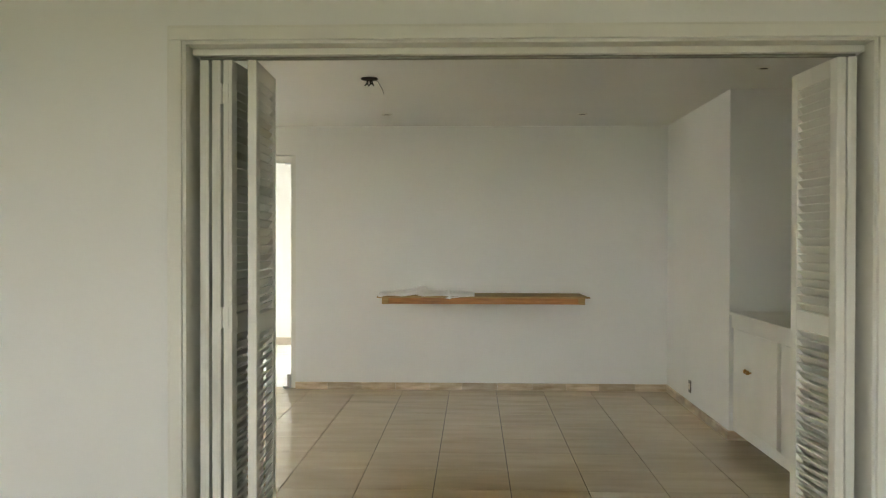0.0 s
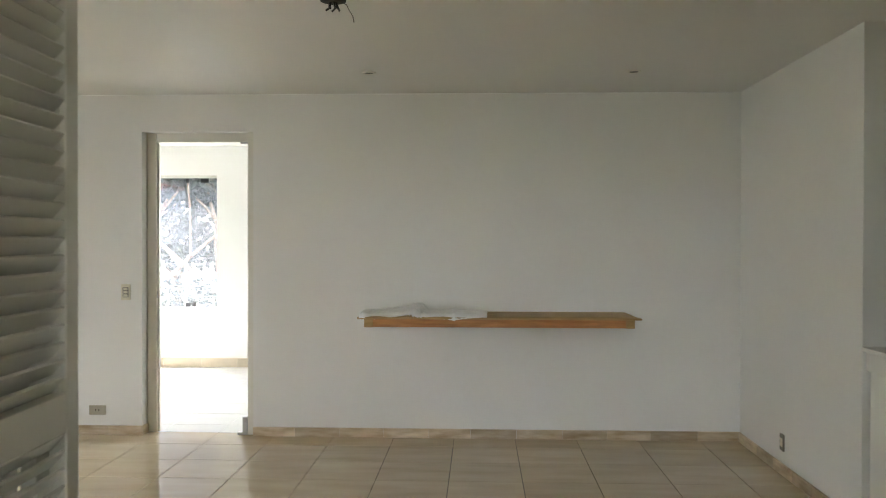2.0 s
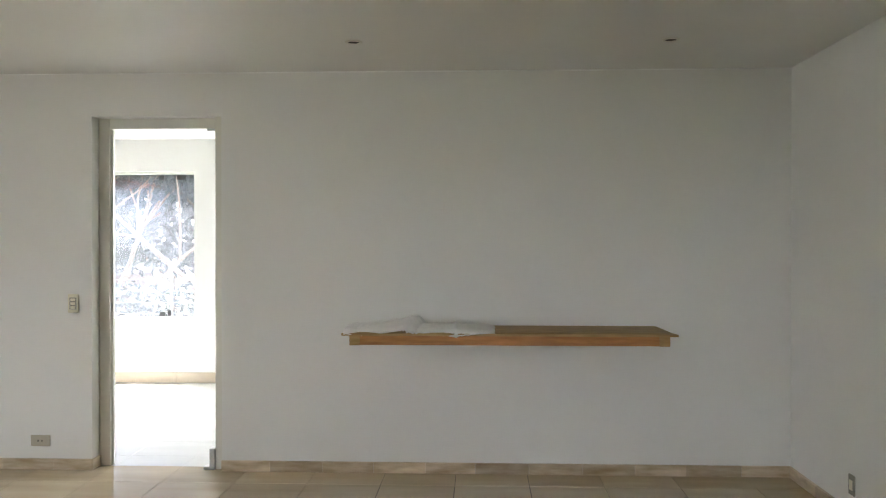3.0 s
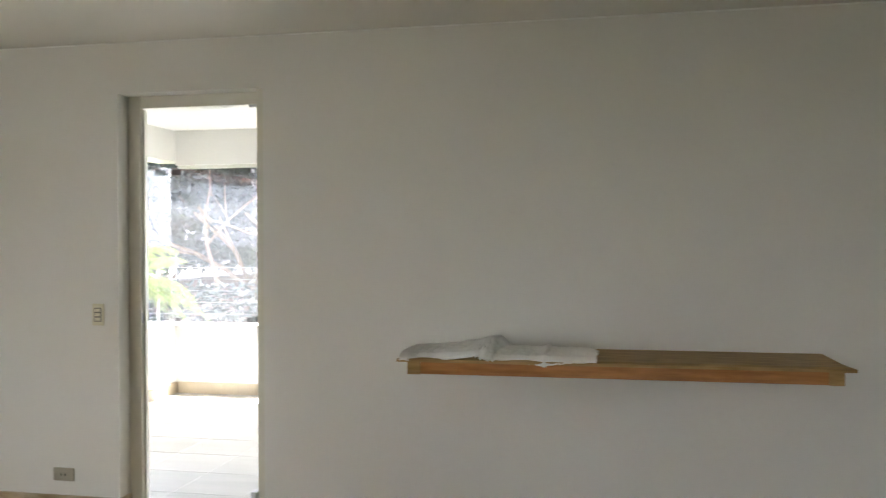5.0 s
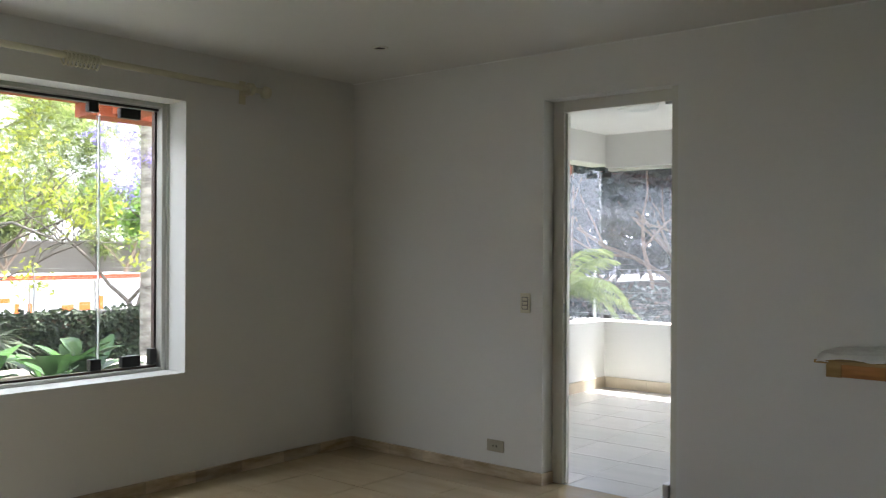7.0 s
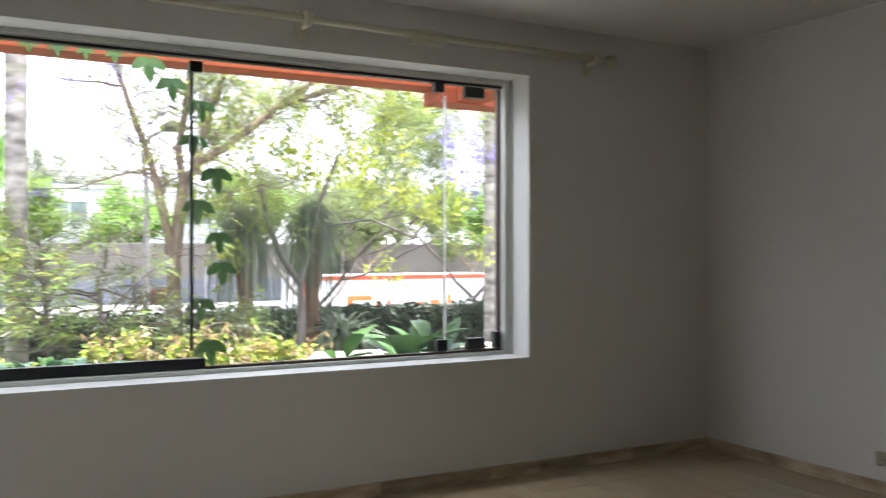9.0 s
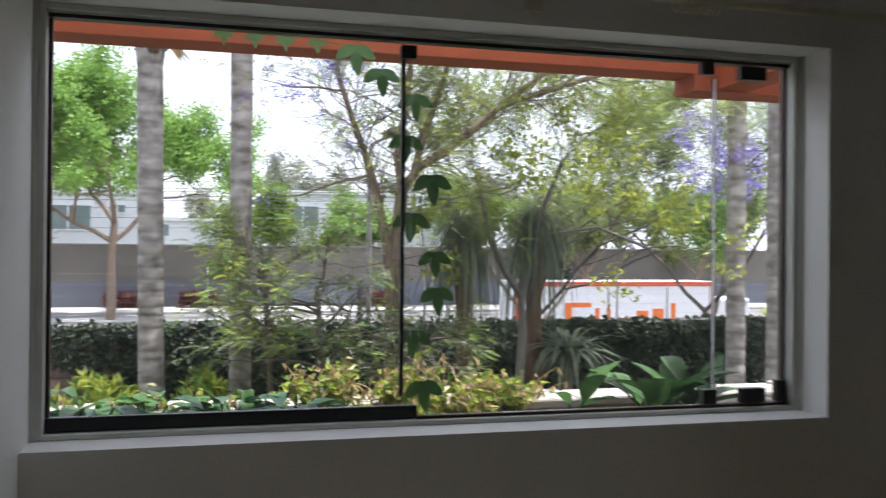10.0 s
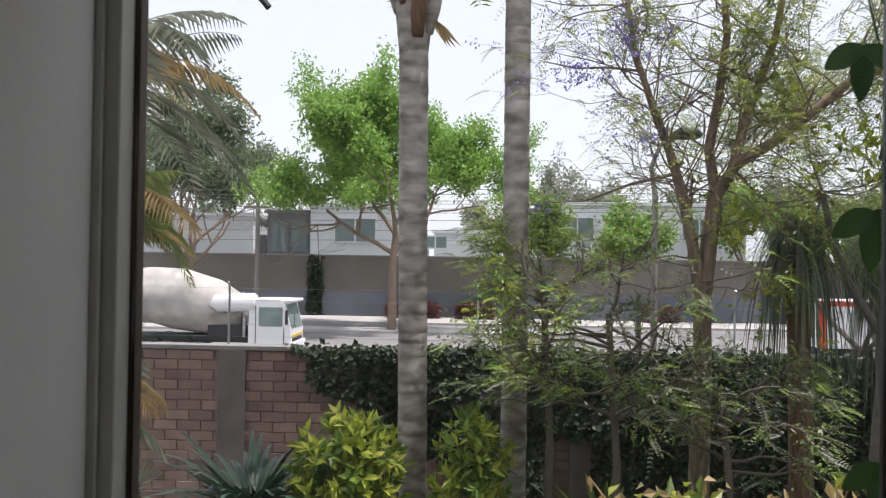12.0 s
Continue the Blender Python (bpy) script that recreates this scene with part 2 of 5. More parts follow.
# ---- mesh helpers ----
class Shape:
    """Vertices and faces gathered for one mesh."""

    def __init__(self):
        self.v, self.f = [], []

    def add(self, vs, fs):
        o = len(self.v)
        self.v.extend(tuple(p) for p in vs)
        self.f.extend(tuple(i + o for i in f) for f in fs)

    def box(self, x0, x1, y0, y1, z0, z1, bevel=0.0):
        if bevel:
            bm = bmesh.new()
            bmesh.ops.create_cube(bm, size=1)
            for p in bm.verts:
                p.co = Vector(((x0 + x1) / 2 + p.co.x * (x1 - x0), (y0 + y1) / 2 + p.co.y * (y1 - y0), (z0 + z1) / 2 + p.co.z * (z1 - z0)))
            bmesh.ops.bevel(bm, geom=bm.edges[:], offset=bevel, segments=2, affect="EDGES", profile=0.5)
            bm.verts.index_update()
            self.add([p.co.copy() for p in bm.verts], [[q.index for q in f.verts] for f in bm.faces])
            bm.free()
            return self
        vs = [(x, y, z) for z in (z0, z1) for y in (y0, y1) for x in (x0, x1)]
        self.add(vs, [(0, 2, 3, 1), (4, 5, 7, 6), (0, 1, 5, 4), (2, 6, 7, 3), (0, 4, 6, 2), (1, 3, 7, 5)])
        return self

    def tube(self, pts, radii, n=8, cap=True):
        pts = [Vector(p) for p in pts]
        rings = []
        side = None
        for i, p in enumerate(pts):
            d = (pts[min(i + 1, len(pts) - 1)] - pts[max(i - 1, 0)])
            d = d.normalized() if d.length > 1e-9 else Vector((0, 0, 1))
            if side is None or abs(side.dot(d)) > 0.95:
                side = d.orthogonal().normalized()
            side = (side - d * side.dot(d)).normalized()
            up = d.cross(side)
            r = radii[i] if isinstance(radii, (list, tuple)) else radii
            rings.append([p + (side * math.cos(a) + up * math.sin(a)) * r for a in (2 * math.pi * k / n for k in range(n))])
        vs = [q for ring in rings for q in ring]
        fs = [(i * n + k, i * n + (k + 1) % n, (i + 1) * n + (k + 1) % n, (i + 1) * n + k) for i in range(len(pts) - 1) for k in range(n)]
        if cap:
            fs.append(tuple(reversed(range(n))))
            fs.append(tuple(range((len(pts) - 1) * n, len(pts) * n)))
        self.add(vs, fs)
        return self

    def blade(self, base, tip_dir, normal, length, width, fold=0.15, droop=0.0, segs=1):
        """One leaf: a pointed, slightly folded blade."""
        d = Vector(tip_dir).normalized()
        s = d.cross(Vector(normal))
        s = s.normalized() if s.length > 1e-6 else d.orthogonal().normalized()
        nrm = s.cross(d)
        b = Vector(base)
        if segs == 1:
            m = b + d * length * 0.45
            self.add([b, m + s * width / 2 + nrm * fold * width, b + d * length - nrm * droop * length, m - s * width / 2 + nrm * fold * width], [(0, 1, 2), (0, 2, 3)])
            return self
        vs, fs = [], []
        for i in range(segs + 1):
            u = i / segs
            c = b + d * length * u * (1 - 0.25 * droop * u) - Vector((0, 0, 1)) * droop * length * u * u
            w = width / 2 * (math.sin(math.pi * min(1, u * 0.93 + 0.05)) ** 0.75)
            vs += [c - s * w + nrm * fold * w, c, c + s * w + nrm * fold * w]
        for i in range(segs):
            k = i * 3
            fs += [(k, k + 1, k + 4, k + 3), (k + 1, k + 2, k + 5, k + 4)]
        self.add(vs, fs)
        return self

    def mesh(self, name, mat, smooth=False):
        me = bpy.data.meshes.new(name)
        me.from_pydata(self.v, [], self.f)
        me.materials.append(mat)
        if smooth:
            me.polygons.foreach_set("use_smooth", [True] * len(me.polygons))
        me.update()
        return me


def part(name, shape, mat, parent=None, label="", smooth=False):
    """One mesh object, under a thing or part where a parent is given."""
    ob = new(name, shape.mesh(name, mat, smooth))
    if parent:
        ob.parent = parent
    if label:
        tagged(ob, label)
    return ob


def thing(name, label, category, at=(0, 0, 0), group="", kind=""):
    ob = new(name)
    ob.location = at
    ob.empty_display_size = 0.1
    return tagged(ob, label, category, group, kind)


def structure(name, shape, mat, label, category):
    return tagged(part(name, shape, mat), label, category, kind="structure")


def unit(rng):
    while True:
        v = Vector((rng.uniform(-1, 1), rng.uniform(-1, 1), rng.uniform(-1, 1)))
        if 0.05 < v.length < 1:
            return v.normalized()


# ---- setting: rooms ----
XW, XO = -3.688, -3.955          # window wall, inner and outer face
YN = 9.6                        # wall with the door
H = 2.405
WY0, WY1, WZ0, WZ1 = 5.285, 8.31, 0.62, 2.124
DX0, DX1, DZ = -2.182, -1.385, 2.145
SY = 12.95                      # far wall of the sunroom
PY0, PY1 = 4.61, 4.80            # partition with the folding doors
OX0, OX1, OZ = -0.768, 1.62, 2.063

w = Shape()
w.box(XO, XW, -2.3, 13.15, -0.3, WZ0)
w.box(XO, XW, -2.3, WY0, WZ0, WZ1).box(XO, XW, WY1, 10.35, WZ0, WZ1)
w.box(XO, XW, -2.3, 13.15, WZ1, H + 0.2)
structure("wall_west", w, WALL, "white painted plaster wall with a wide window", "wall")
w = Shape()
w.box(XW, DX0, YN, YN + 0.15, 0, H).box(DX1, 2.77, YN, YN + 0.15, 0, H).box(DX0, DX1, YN, YN + 0.15, DZ, H)
structure("wall_north", w, WALL, "white painted plaster wall with a narrow doorway", "wall")
w = Shape()
w.box(2.0, 2.77, 7.66, YN, 0, H).box(2.62, 2.77, PY1, 7.66, 0, H)
structure("wall_east", w, WALL, "white painted wall with a deep niche", "wall")
w = Shape()
w.box(XW, OX0, PY0, PY1, 0, H).box(XW, -1.05, PY1, WY0, 0, H).box(OX1, 3.35, PY0, PY1, 0, H).box(OX0, OX1, PY0, PY1, OZ, H)
structure("wall_south", w, WALL, "white painted partition with a wide opening", "wall")
w = Shape()
# the opening in this wall is unseen, added for the hall lamp
w.box(3.2, 3.35, -2.3, PY0, 0, H).box(XW, -1.75, -2.3, -2.15, 0, H).box(1.35, 3.2, -2.3, -2.15, 0, H).box(-1.75, 1.35, -2.3, -2.15, 0, 0.88).box(-1.75, 1.35, -2.3, -2.15, 2.12, H)
structure("wall_hall", w, WALL, "plain white wall behind the walker", "wall")
structure("wall_sunroom", Shape().box(XW, 1.6, SY, SY + 0.2, -0.3, WZ0), WALL, "white painted parapet under the sunroom window", "wall")
structure("wall_sunroom", Shape().box(XW, 1.6, SY, SY + 0.2, 2.09, H + 0.2), WALL, "white painted beam over the sunroom window", "wall")
structure("wall_sunroom", Shape().box(-2.65, -1.2, SY, SY + 0.2, WZ0, 2.09), WALL, "white painted pier beside the sunroom window", "wall")
# unseen gap left of this pier is added for the sunroom lamp
structure("wall_sunroom", Shape().box(0.9, 1.6, SY, SY + 0.2, WZ0, 2.09), WALL, "white painted pier beside the sunroom window", "wall")
structure("wall_sunroom", Shape().box(1.45, 1.6, YN + 0.15, SY, 0, H), WALL, "white painted end wall of the sunroom", "wall")
structure("ceiling", Shape().box(XW, 3.35, -2.3, PY0, H, H + 0.15).box(XW, 2.77, PY1, SY, H, H + 0.15).box(XW, 3.35, PY0, PY1, H, H + 0.15), CEIL, "smooth white painted ceiling", "ceiling")
floor = structure("floor", Shape().box(XW, 3.35, -2.3, 13.0, -0.2, -0.012), JOINT, "polished beige travertine tile floor", "floor")
structure("hall_floor", Shape().box(XW, 3.2, -2.15, PY0 + 0.1, -0.011, -0.001), TILE, "plain beige stone hall floor", "floor")
# unseen overhang to x -4.42, added to shade the vine and near plants
structure("roof", Shape().box(-4.42, 3.6, -2.5, 13.3, H + 0.2, H + 0.4), CONCRETE, "flat concrete roof slab, overhang added for shade", "roof")

structure("trim", Shape().box(XW, 2.0, YN - 0.006, YN, H - 0.007, H), LENS, "thin white bead where wall meets ceiling", "trim")

# door frame of the narrow doorway
doorframe = thing("door_1", "white painted door frame with no door in it", "door", (DX0, YN, 0), kind="structure")
def at_parent(ob, parent):
    ob.location = -parent.location
    return ob
jy0, jy1 = YN + 0.10, YN + 0.148
JZ = DZ - 0.064                 # underside of the head
at_parent(part("jamb", Shape().box(DX0, DX0 + 0.07, jy0, jy1, 0, DZ, 0.004).box(DX0 + 0.07, DX0 + 0.082, jy0 + 0.02, jy1, 0, JZ - 0.004), TRIM, doorframe), doorframe)
at_parent(part("jamb", Shape().box(DX1 - 0.05, DX1, YN + 0.035, jy1, 0, DZ, 0.004), TRIM, doorframe), doorframe)
at_parent(part("head", Shape().box(DX0 + 0.07, DX1 - 0.05, jy0, jy1, JZ, DZ, 0.004), TRIM, doorframe), doorframe)
at_parent(part("pivot", Shape().box(DX1 - 0.085, DX1 - 0.05, YN + 0.02, YN + 0.09, 0.0, 0.13, 0.006).box(DX1 - 0.12, DX1 - 0.05, YN + 0.02, YN + 0.07, 0.0, 0.02, 0.004), STEEL, doorframe, "grey steel floor pivot"), doorframe)
at_parent(part("pivot", Shape().box(DX1 - 0.12, DX1 - 0.05, YN + 0.105, YN + 0.13, JZ - 0.013, JZ), STEEL, doorframe, "small steel top pivot"), doorframe)
at_parent(part("strike_plate", Shape().box(DX0 + 0.07, DX0 + 0.073, YN + 0.102, YN + 0.118, 0.96, 1.01), STEEL, doorframe, "small steel strike plate"), doorframe)

# casing of the wide opening
LW, LH, LT, LY = 0.385, 2.012, 0.032, 4.68   # folding leaf: width, height, thickness, front edge
casing = thing("opening_casing", "cream painted casing round the wide opening", "door casing", (OX0, PY0, 0), kind="structure")
CW = 0.047                      # width of the casing boards
def casing_board(shape):
    at_parent(part("casing", shape, TRIM, casing), casing)
casing_board(Shape().box(OX0 - CW, OX0, PY0 - 0.018, PY0 - 0.001, 0, OZ, 0.004).box(OX0 - CW - 0.006, OX0 - CW + 0.004, PY0 - 0.010, PY0 - 0.001, 0, OZ + CW + 0.006, 0.002))
casing_board(Shape().box(OX1, OX1 + CW, PY0 - 0.018, PY0 - 0.001, 0, OZ, 0.004).box(OX1 + CW - 0.004, OX1 + CW + 0.006, PY0 - 0.010, PY0 - 0.001, 0, OZ + CW + 0.006, 0.002))
casing_board(Shape().box(OX0 - CW, OX1 + CW, PY0 - 0.018, PY0 - 0.001, OZ, OZ + CW, 0.004).box(OX0 - CW + 0.004, OX1 + CW - 0.004, PY0 - 0.010, PY0 - 0.001, OZ + CW - 0.002, OZ + CW + 0.006, 0.002))
at_parent(part("lining", Shape().box(OX0, OX0 + 0.010, PY0, PY1, 0, OZ), TRIM, casing), casing)
at_parent(part("lining", Shape().box(OX1 - 0.010, OX1, PY0, PY1, 0, OZ), TRIM, casing), casing)
at_parent(part("lining", Shape().box(OX0 + 0.010, OX1 - 0.010, PY0, PY1, OZ - 0.010, OZ), TRIM, casing), casing)
at_parent(part("head_stop", Shape().box(OX0 + 0.010, OX1 - 0.010, LY + 0.004, PY1 - 0.01, LH + 0.016, OZ - 0.010, 0.003), TRIM, casing), casing)
at_parent(part("track", Shape().box(OX0 + 0.03, OX1 - 0.03, LY + 0.03, LY + 0.06, LH + 0.008, LH + 0.016), GREYPLASTIC, casing, "dark folding-door track"), casing)


# ---- folding louvred doors ----
def stile_shape(y0, y1):
    s = Shape().box(-LT / 2, LT / 2, y0, y1, 0.02, LH, 0.003)
    s.box(-0.004, 0.004, y0 - 0.002, y0 + 0.001, 0.03, LH - 0.01)
    return s
LEAF_MESHES = {
    "stile_a": stile_shape(0.0, 0.055).mesh("stile", TRIM),
    "stile_b": stile_shape(LW - 0.055, LW).mesh("stile", TRIM),
    "rail_t": Shape().box(-LT / 2, LT / 2, 0.055, LW - 0.055, LH - 0.066, LH, 0.002).mesh("rail", TRIM),
    "rail_m": Shape().box(-LT / 2, LT / 2, 0.055, LW - 0.055, 1.03, 1.10, 0.002).mesh("rail", TRIM),
    "rail_b": Shape().box(-LT / 2, LT / 2, 0.055, LW - 0.055, 0.02, 0.17, 0.002).mesh("rail", TRIM),
}
sl = Shape().box(-0.0195, 0.0195, 0.055, LW - 0.055, -0.0035, 0.0035, 0.002)
LEAF_MESHES["slat"] = sl.mesh("slat", TRIM)
def louvre_leaf(x, y, turn, tilt):
    leaf = thing("louvred_door_leaf", "cream painted louvred folding door leaf, folded open", "folding door", (x, y, 0), "folding louvred doors")
    leaf.rotation_euler = (0, 0, radians(turn))
    for key in ("stile_a", "stile_b", "rail_t", "rail_m", "rail_b"):
        o = new(LEAF_MESHES[key].name, LEAF_MESHES[key])
        o.parent = leaf
    for z0, z1 in ((0.19, 1.015), (1.117, LH - 0.083)):
        n = int((z1 - z0) / 0.0306)
        for i in range(n + 1):
            o = new("slat", LEAF_MESHES["slat"])
            o.parent = leaf
            o.location = (0, 0, z0 + (z1 - z0) * i / n)
            o.rotation_euler = (0, radians(tilt), 0)
    return leaf
lx = [(-0.714, 0.6), (-0.671, 0.8), (-0.630, -3.2), (-0.542, 2.6)]
for k, (x, a) in enumerate(lx):
    louvre_leaf(x, LY, a, -49)
louvre_leaf(1.530, LY, 3.0, 49)
louvre_leaf(1.566, LY, 0.4, -49)
def hinge(x, y, z):
    h = thing("door_hinge", "painted cream butt hinge on a folding door", "hinge", (x, y, z), "folding door hinges")
    part("plate", Shape().box(-0.024, -0.002, -0.004, 0.0, -0.036, 0.036, 0.001), TRIM, h)
    part("plate", Shape().box(0.002, 0.024, -0.004, 0.0, -0.036, 0.036, 0.001), TRIM, h)
    part("barrel", Shape().tube([(0, -0.006, -0.038), (0, -0.006, 0.038)], 0.005, 8), TRIM, h)
for z in (1.09, 1.89, 0.25):
    hinge(-0.651, LY - 0.001, z)

# ---- niche cabinet ----
CX = 2.005
cab = thing("niche_cabinet", "white painted built-in cabinet with panelled doors", "cabinet", (CX, 6.2, 0))
def cp(name, shape, mat, label="", parent=None):
    o = part(name, shape, mat, parent or cab, label)
    o.location = -cab.location
    return o
cp("body", Shape().box(CX + 0.03, 2.6, PY1 + 0.02, 7.645, 0.08, 0.865).box(2.14, 2.6, PY1 + 0.02, 7.645, 0.0, 0.08), TRIM)
cp("top_rail", Shape().box(CX + 0.006, CX + 0.03, PY1 + 0.02, 7.645, 0.7745, 0.865, 0.001), TRIM)
cp("bottom_rail", Shape().box(CX + 0.006, CX + 0.03, PY1 + 0.02, 7.605, 0.08, 0.148, 0.002), TRIM)
y1 = 7.60
while y1 > PY1 + 0.9:
    y0 = y1 - 0.865
    d = cp("door", Shape().box(CX + 0.006, CX + 0.03, y0, y1, 0.1485, 0.7735, 0.001), TRIM)
    for dy, dz, r in ((-0.335, 0.0, 0.015), (-0.385, -0.004, 0.012)):
        ky, kz = y1 + dy, 0.53 + dz
        part("knob", Shape().tube([(CX + 0.006, ky, kz), (CX - 0.006, ky, kz), (CX - 0.012, ky, kz), (CX - 0.022, ky, kz), (CX - 0.028, ky, kz)], [0.006, 0.006, r * 0.93, r, r * 0.55], 12), BRASS, d, "aged brass knob", True)
    y1 = y0 - 0.07
top = tagged(part("cabinet_worktop", Shape().box(CX - 0.015, 2.61, PY1 + 0.02, 7.65, 0.865, 0.885, 0.003), TRIM), "cream painted worktop on the niche cabinet", "worktop")
for z in (1.14, 1.47, 1.80):
    tagged(part("shelf_batten", Shape().box(2.596, 2.618, PY1 + 0.3, 7.3, z, z + 0.012), GREYPLASTIC), "thin dark shelf batten on the niche wall", "batten", "shelf battens")

# ---- wall shelf and cloth ----
shelf = thing("wall_shelf", "worn orange-brown wooden wall shelf", "shelf", (0.33, YN, 0.87))
sx0, sx1, sy = -0.588, 1.248, 9.152
def sp(name, shape, mat, label=""):
    o = part(name, shape, mat, shelf, label)
    o.location = -shelf.location
b = Shape()
b.add([(sx0, sy, 0.868), (sx1, sy, 0.868), (sx1 - 0.03, YN - 0.002, 0.868), (sx0 + 0.03, YN - 0.002, 0.868), (sx0, sy, 0.880), (sx1, sy, 0.880), (sx1 - 0.04, YN - 0.002, 0.886), (sx0 + 0.04, YN - 0.002, 0.886), (sx1 - 0.03, sy + 0.02, 0.886), (sx0 + 0.03, sy + 0.02, 0.886)],
      [(3, 2, 1, 0), (0, 1, 5, 4), (4, 5, 8, 9), (9, 8, 6, 7), (1, 2, 6, 8, 5), (0, 4, 9, 7, 3), (2, 3, 7, 6)])
sp("board", b, OAKTOP, "scuffed yellowish wooden top board")
sp("apron", Shape().box(sx0 + 0.045, sx1 - 0.045, sy + 0.02, sy + 0.042, 0.815, 0.867, 0.002), OAK)
sp("end_block", Shape().box(sx0 + 0.042, sx0 + 0.10, sy + 0.017, sy + 0.06, 0.813, 0.867, 0.002), OAKTOP)
sp("end_block", Shape().box(sx1 - 0.10, sx1 - 0.042, sy + 0.017, sy + 0.06, 0.813, 0.867, 0.002), OAKTOP)
sp("side", Shape().box(sx0 + 0.045, sx0 + 0.067, sy + 0.06, YN - 0.002, 0.815, 0.867), OAK)
sp("side", Shape().box(sx1 - 0.067, sx1 - 0.045, sy + 0.06, YN - 0.002, 0.815, 0.867), OAK)

def cloth():
    nx, ny = 150, 34
    cx0, cx1 = sx0 + 0.01, 0.255
    s = Shape()
    vs = []
    for j in range(ny + 1):
        for i in range(nx + 1):
            u, v = i / nx, j / ny
            x = cx0 + (cx1 - cx0) * u + 0.012 * noise.noise((u * 3, v * 4, 1))
            wad = math.exp(-((u - 0.44) / 0.05) ** 2)
            saw = max(0.0, (u - 0.12) / 0.33) if u < 0.45 + 0.03 * v else max(0.0, 1 - (u - 0.45 - 0.03 * v) / 0.035)
            crease = math.exp(-(abs(u - 0.745 + 0.02 * v) / 0.014))
            lip = 0.012 * wad + 0.010 * crease + 0.008 * max(0.0, (u - 0.93) / 0.07) - 0.012 * max(0.0, math.sin(u * 14.0 - 0.6))
            depth = (0.40 - 0.10 * max(0.0, (u - 0.94) / 0.06) ** 2) + 0.025 * noise.noise((u * 6, 2, 4)) - 0.03 * max(0.0, (u - 0.9) / 0.1)
            y = sy - lip + 0.004 + depth * v
            z = 0.893 + 0.040 * saw * (0.45 + 0.55 * v) + 0.016 * crease * (0.4 + 0.6 * v) + 0.010 * abs(noise.noise((u * 9, v * 2.5, 3))) + 0.007 * abs(noise.noise((u * 24, v * 7, 5)))
            z += wad * 0.034 * abs(noise.noise((u * 45, v * 16, 9))) + 0.010 * math.sin(math.pi * v)
            z = 0.890 + (z - 0.890) * min(1, 0.4 + (1 - v) * 8)
            if v < 0.06:
                z -= (0.06 - v) / 0.06 * (0.020 + 0.008 * math.sin(u * 11.0) + max(0.0, lip) * 1.6)
                y -= 0.004 * (v < 0.03)
            vs.append((x, y, z))
    fs = [(j * (nx + 1) + i, j * (nx + 1) + i + 1, (j + 1) * (nx + 1) + i + 1, (j + 1) * (nx + 1) + i) for j in range(ny) for i in range(nx)]
    s.add(vs, fs)
    o = part("cloth", s, CLOTH, None, "", True)
    so = o.modifiers.new("thick", "SOLIDIFY")
    so.thickness = 0.004
    so.offset = 1
    return tagged(o, "crumpled white cloth lying on the wooden shelf", "cloth")
cloth()

# ---- switches and sockets ----
def switch_plate(x, z):
    s = thing("light_switch", "ivory three-gang light switch plate on the wall", "light switch", (x, YN, z))
    part("plate", Shape().box(-0.033, 0.033, -0.009, -0.001, -0.056, 0.056, 0.003), IVORY, s)
    part("insert", Shape().box(-0.021, 0.021, -0.0105, -0.009, -0.036, 0.036), GREYPLASTIC, s, "darker switch surround")
    for k in (-1, 0, 1):
        part("rocker", Shape().box(-0.015, 0.015, -0.014, -0.0105, k * 0.023 - 0.008, k * 0.023 + 0.008, 0.001), IVORY, s)
switch_plate(-2.295, 1.01)
def socket(m, label, mat):
    s = thing("wall_socket", label, "socket")
    part("plate", Shape().box(-0.06, 0.06, -0.009, -0.001, -0.034, 0.034, 0.003), mat, s)
    part("insert", Shape().box(-0.024, 0.024, -0.012, -0.009, -0.014, 0.014, 0.001), mat, s)
    for k in (-0.012, 0.012):
        part("slot", Shape().box(k - 0.003, k + 0.003, -0.0127, -0.012, -0.006, 0.006), BLACK, s, "dark socket slot")
    s.matrix_basis = m
socket(pose(-2.50, YN, 0.174), "beige plastic double socket low on the wall", SOCKETBEIGE)
def small_socket():
    s = thing("wall_socket", "small grey-brown socket low on the side wall", "socket", (2.0, 8.735, 0.19))
    part("plate", Shape().box(-0.009, -0.001, -0.034, 0.034, -0.05, 0.05, 0.003), GREYPLASTIC, s)
    part("insert", Shape().box(-0.012, -0.009, -0.018, 0.018, -0.025, 0.025, 0.001), IVORY, s)
small_socket()

# ---- ceiling fixtures ----
def downlight(x, y):
    d = thing("ceiling_downlight", "small round recessed ceiling spotlight, unlit", "ceiling light", (x, y, H), "recessed downlights")
    ring = Shape()
    n = 20
    prof = [(0.045, 0.0), (0.044, -0.006), (0.034, -0.007), (0.030, -0.002)]
    vs = [(r * math.cos(2 * math.pi * k / n), r * math.sin(2 * math.pi * k / n), z) for r, z in prof for k in range(n)]
    ring.add(vs, [(i * n + k, (i + 1) * n + k, (i + 1) * n + (k + 1) % n, i * n + (k + 1) % n) for i in range(3) for k in range(n)])
    part("trim_ring", ring, TRIM, d, "", True)
    part("reflector", Shape().tube([(0, 0, -0.0015), (0, 0, -0.003)], [0.030, 0.028], 16), RUST, d, "dark reflector")
for x, y in ((-0.472, 8.83), (1.135, 8.84), (-2.80, 8.93), (1.985, 6.92)):
    downlight(x, y)
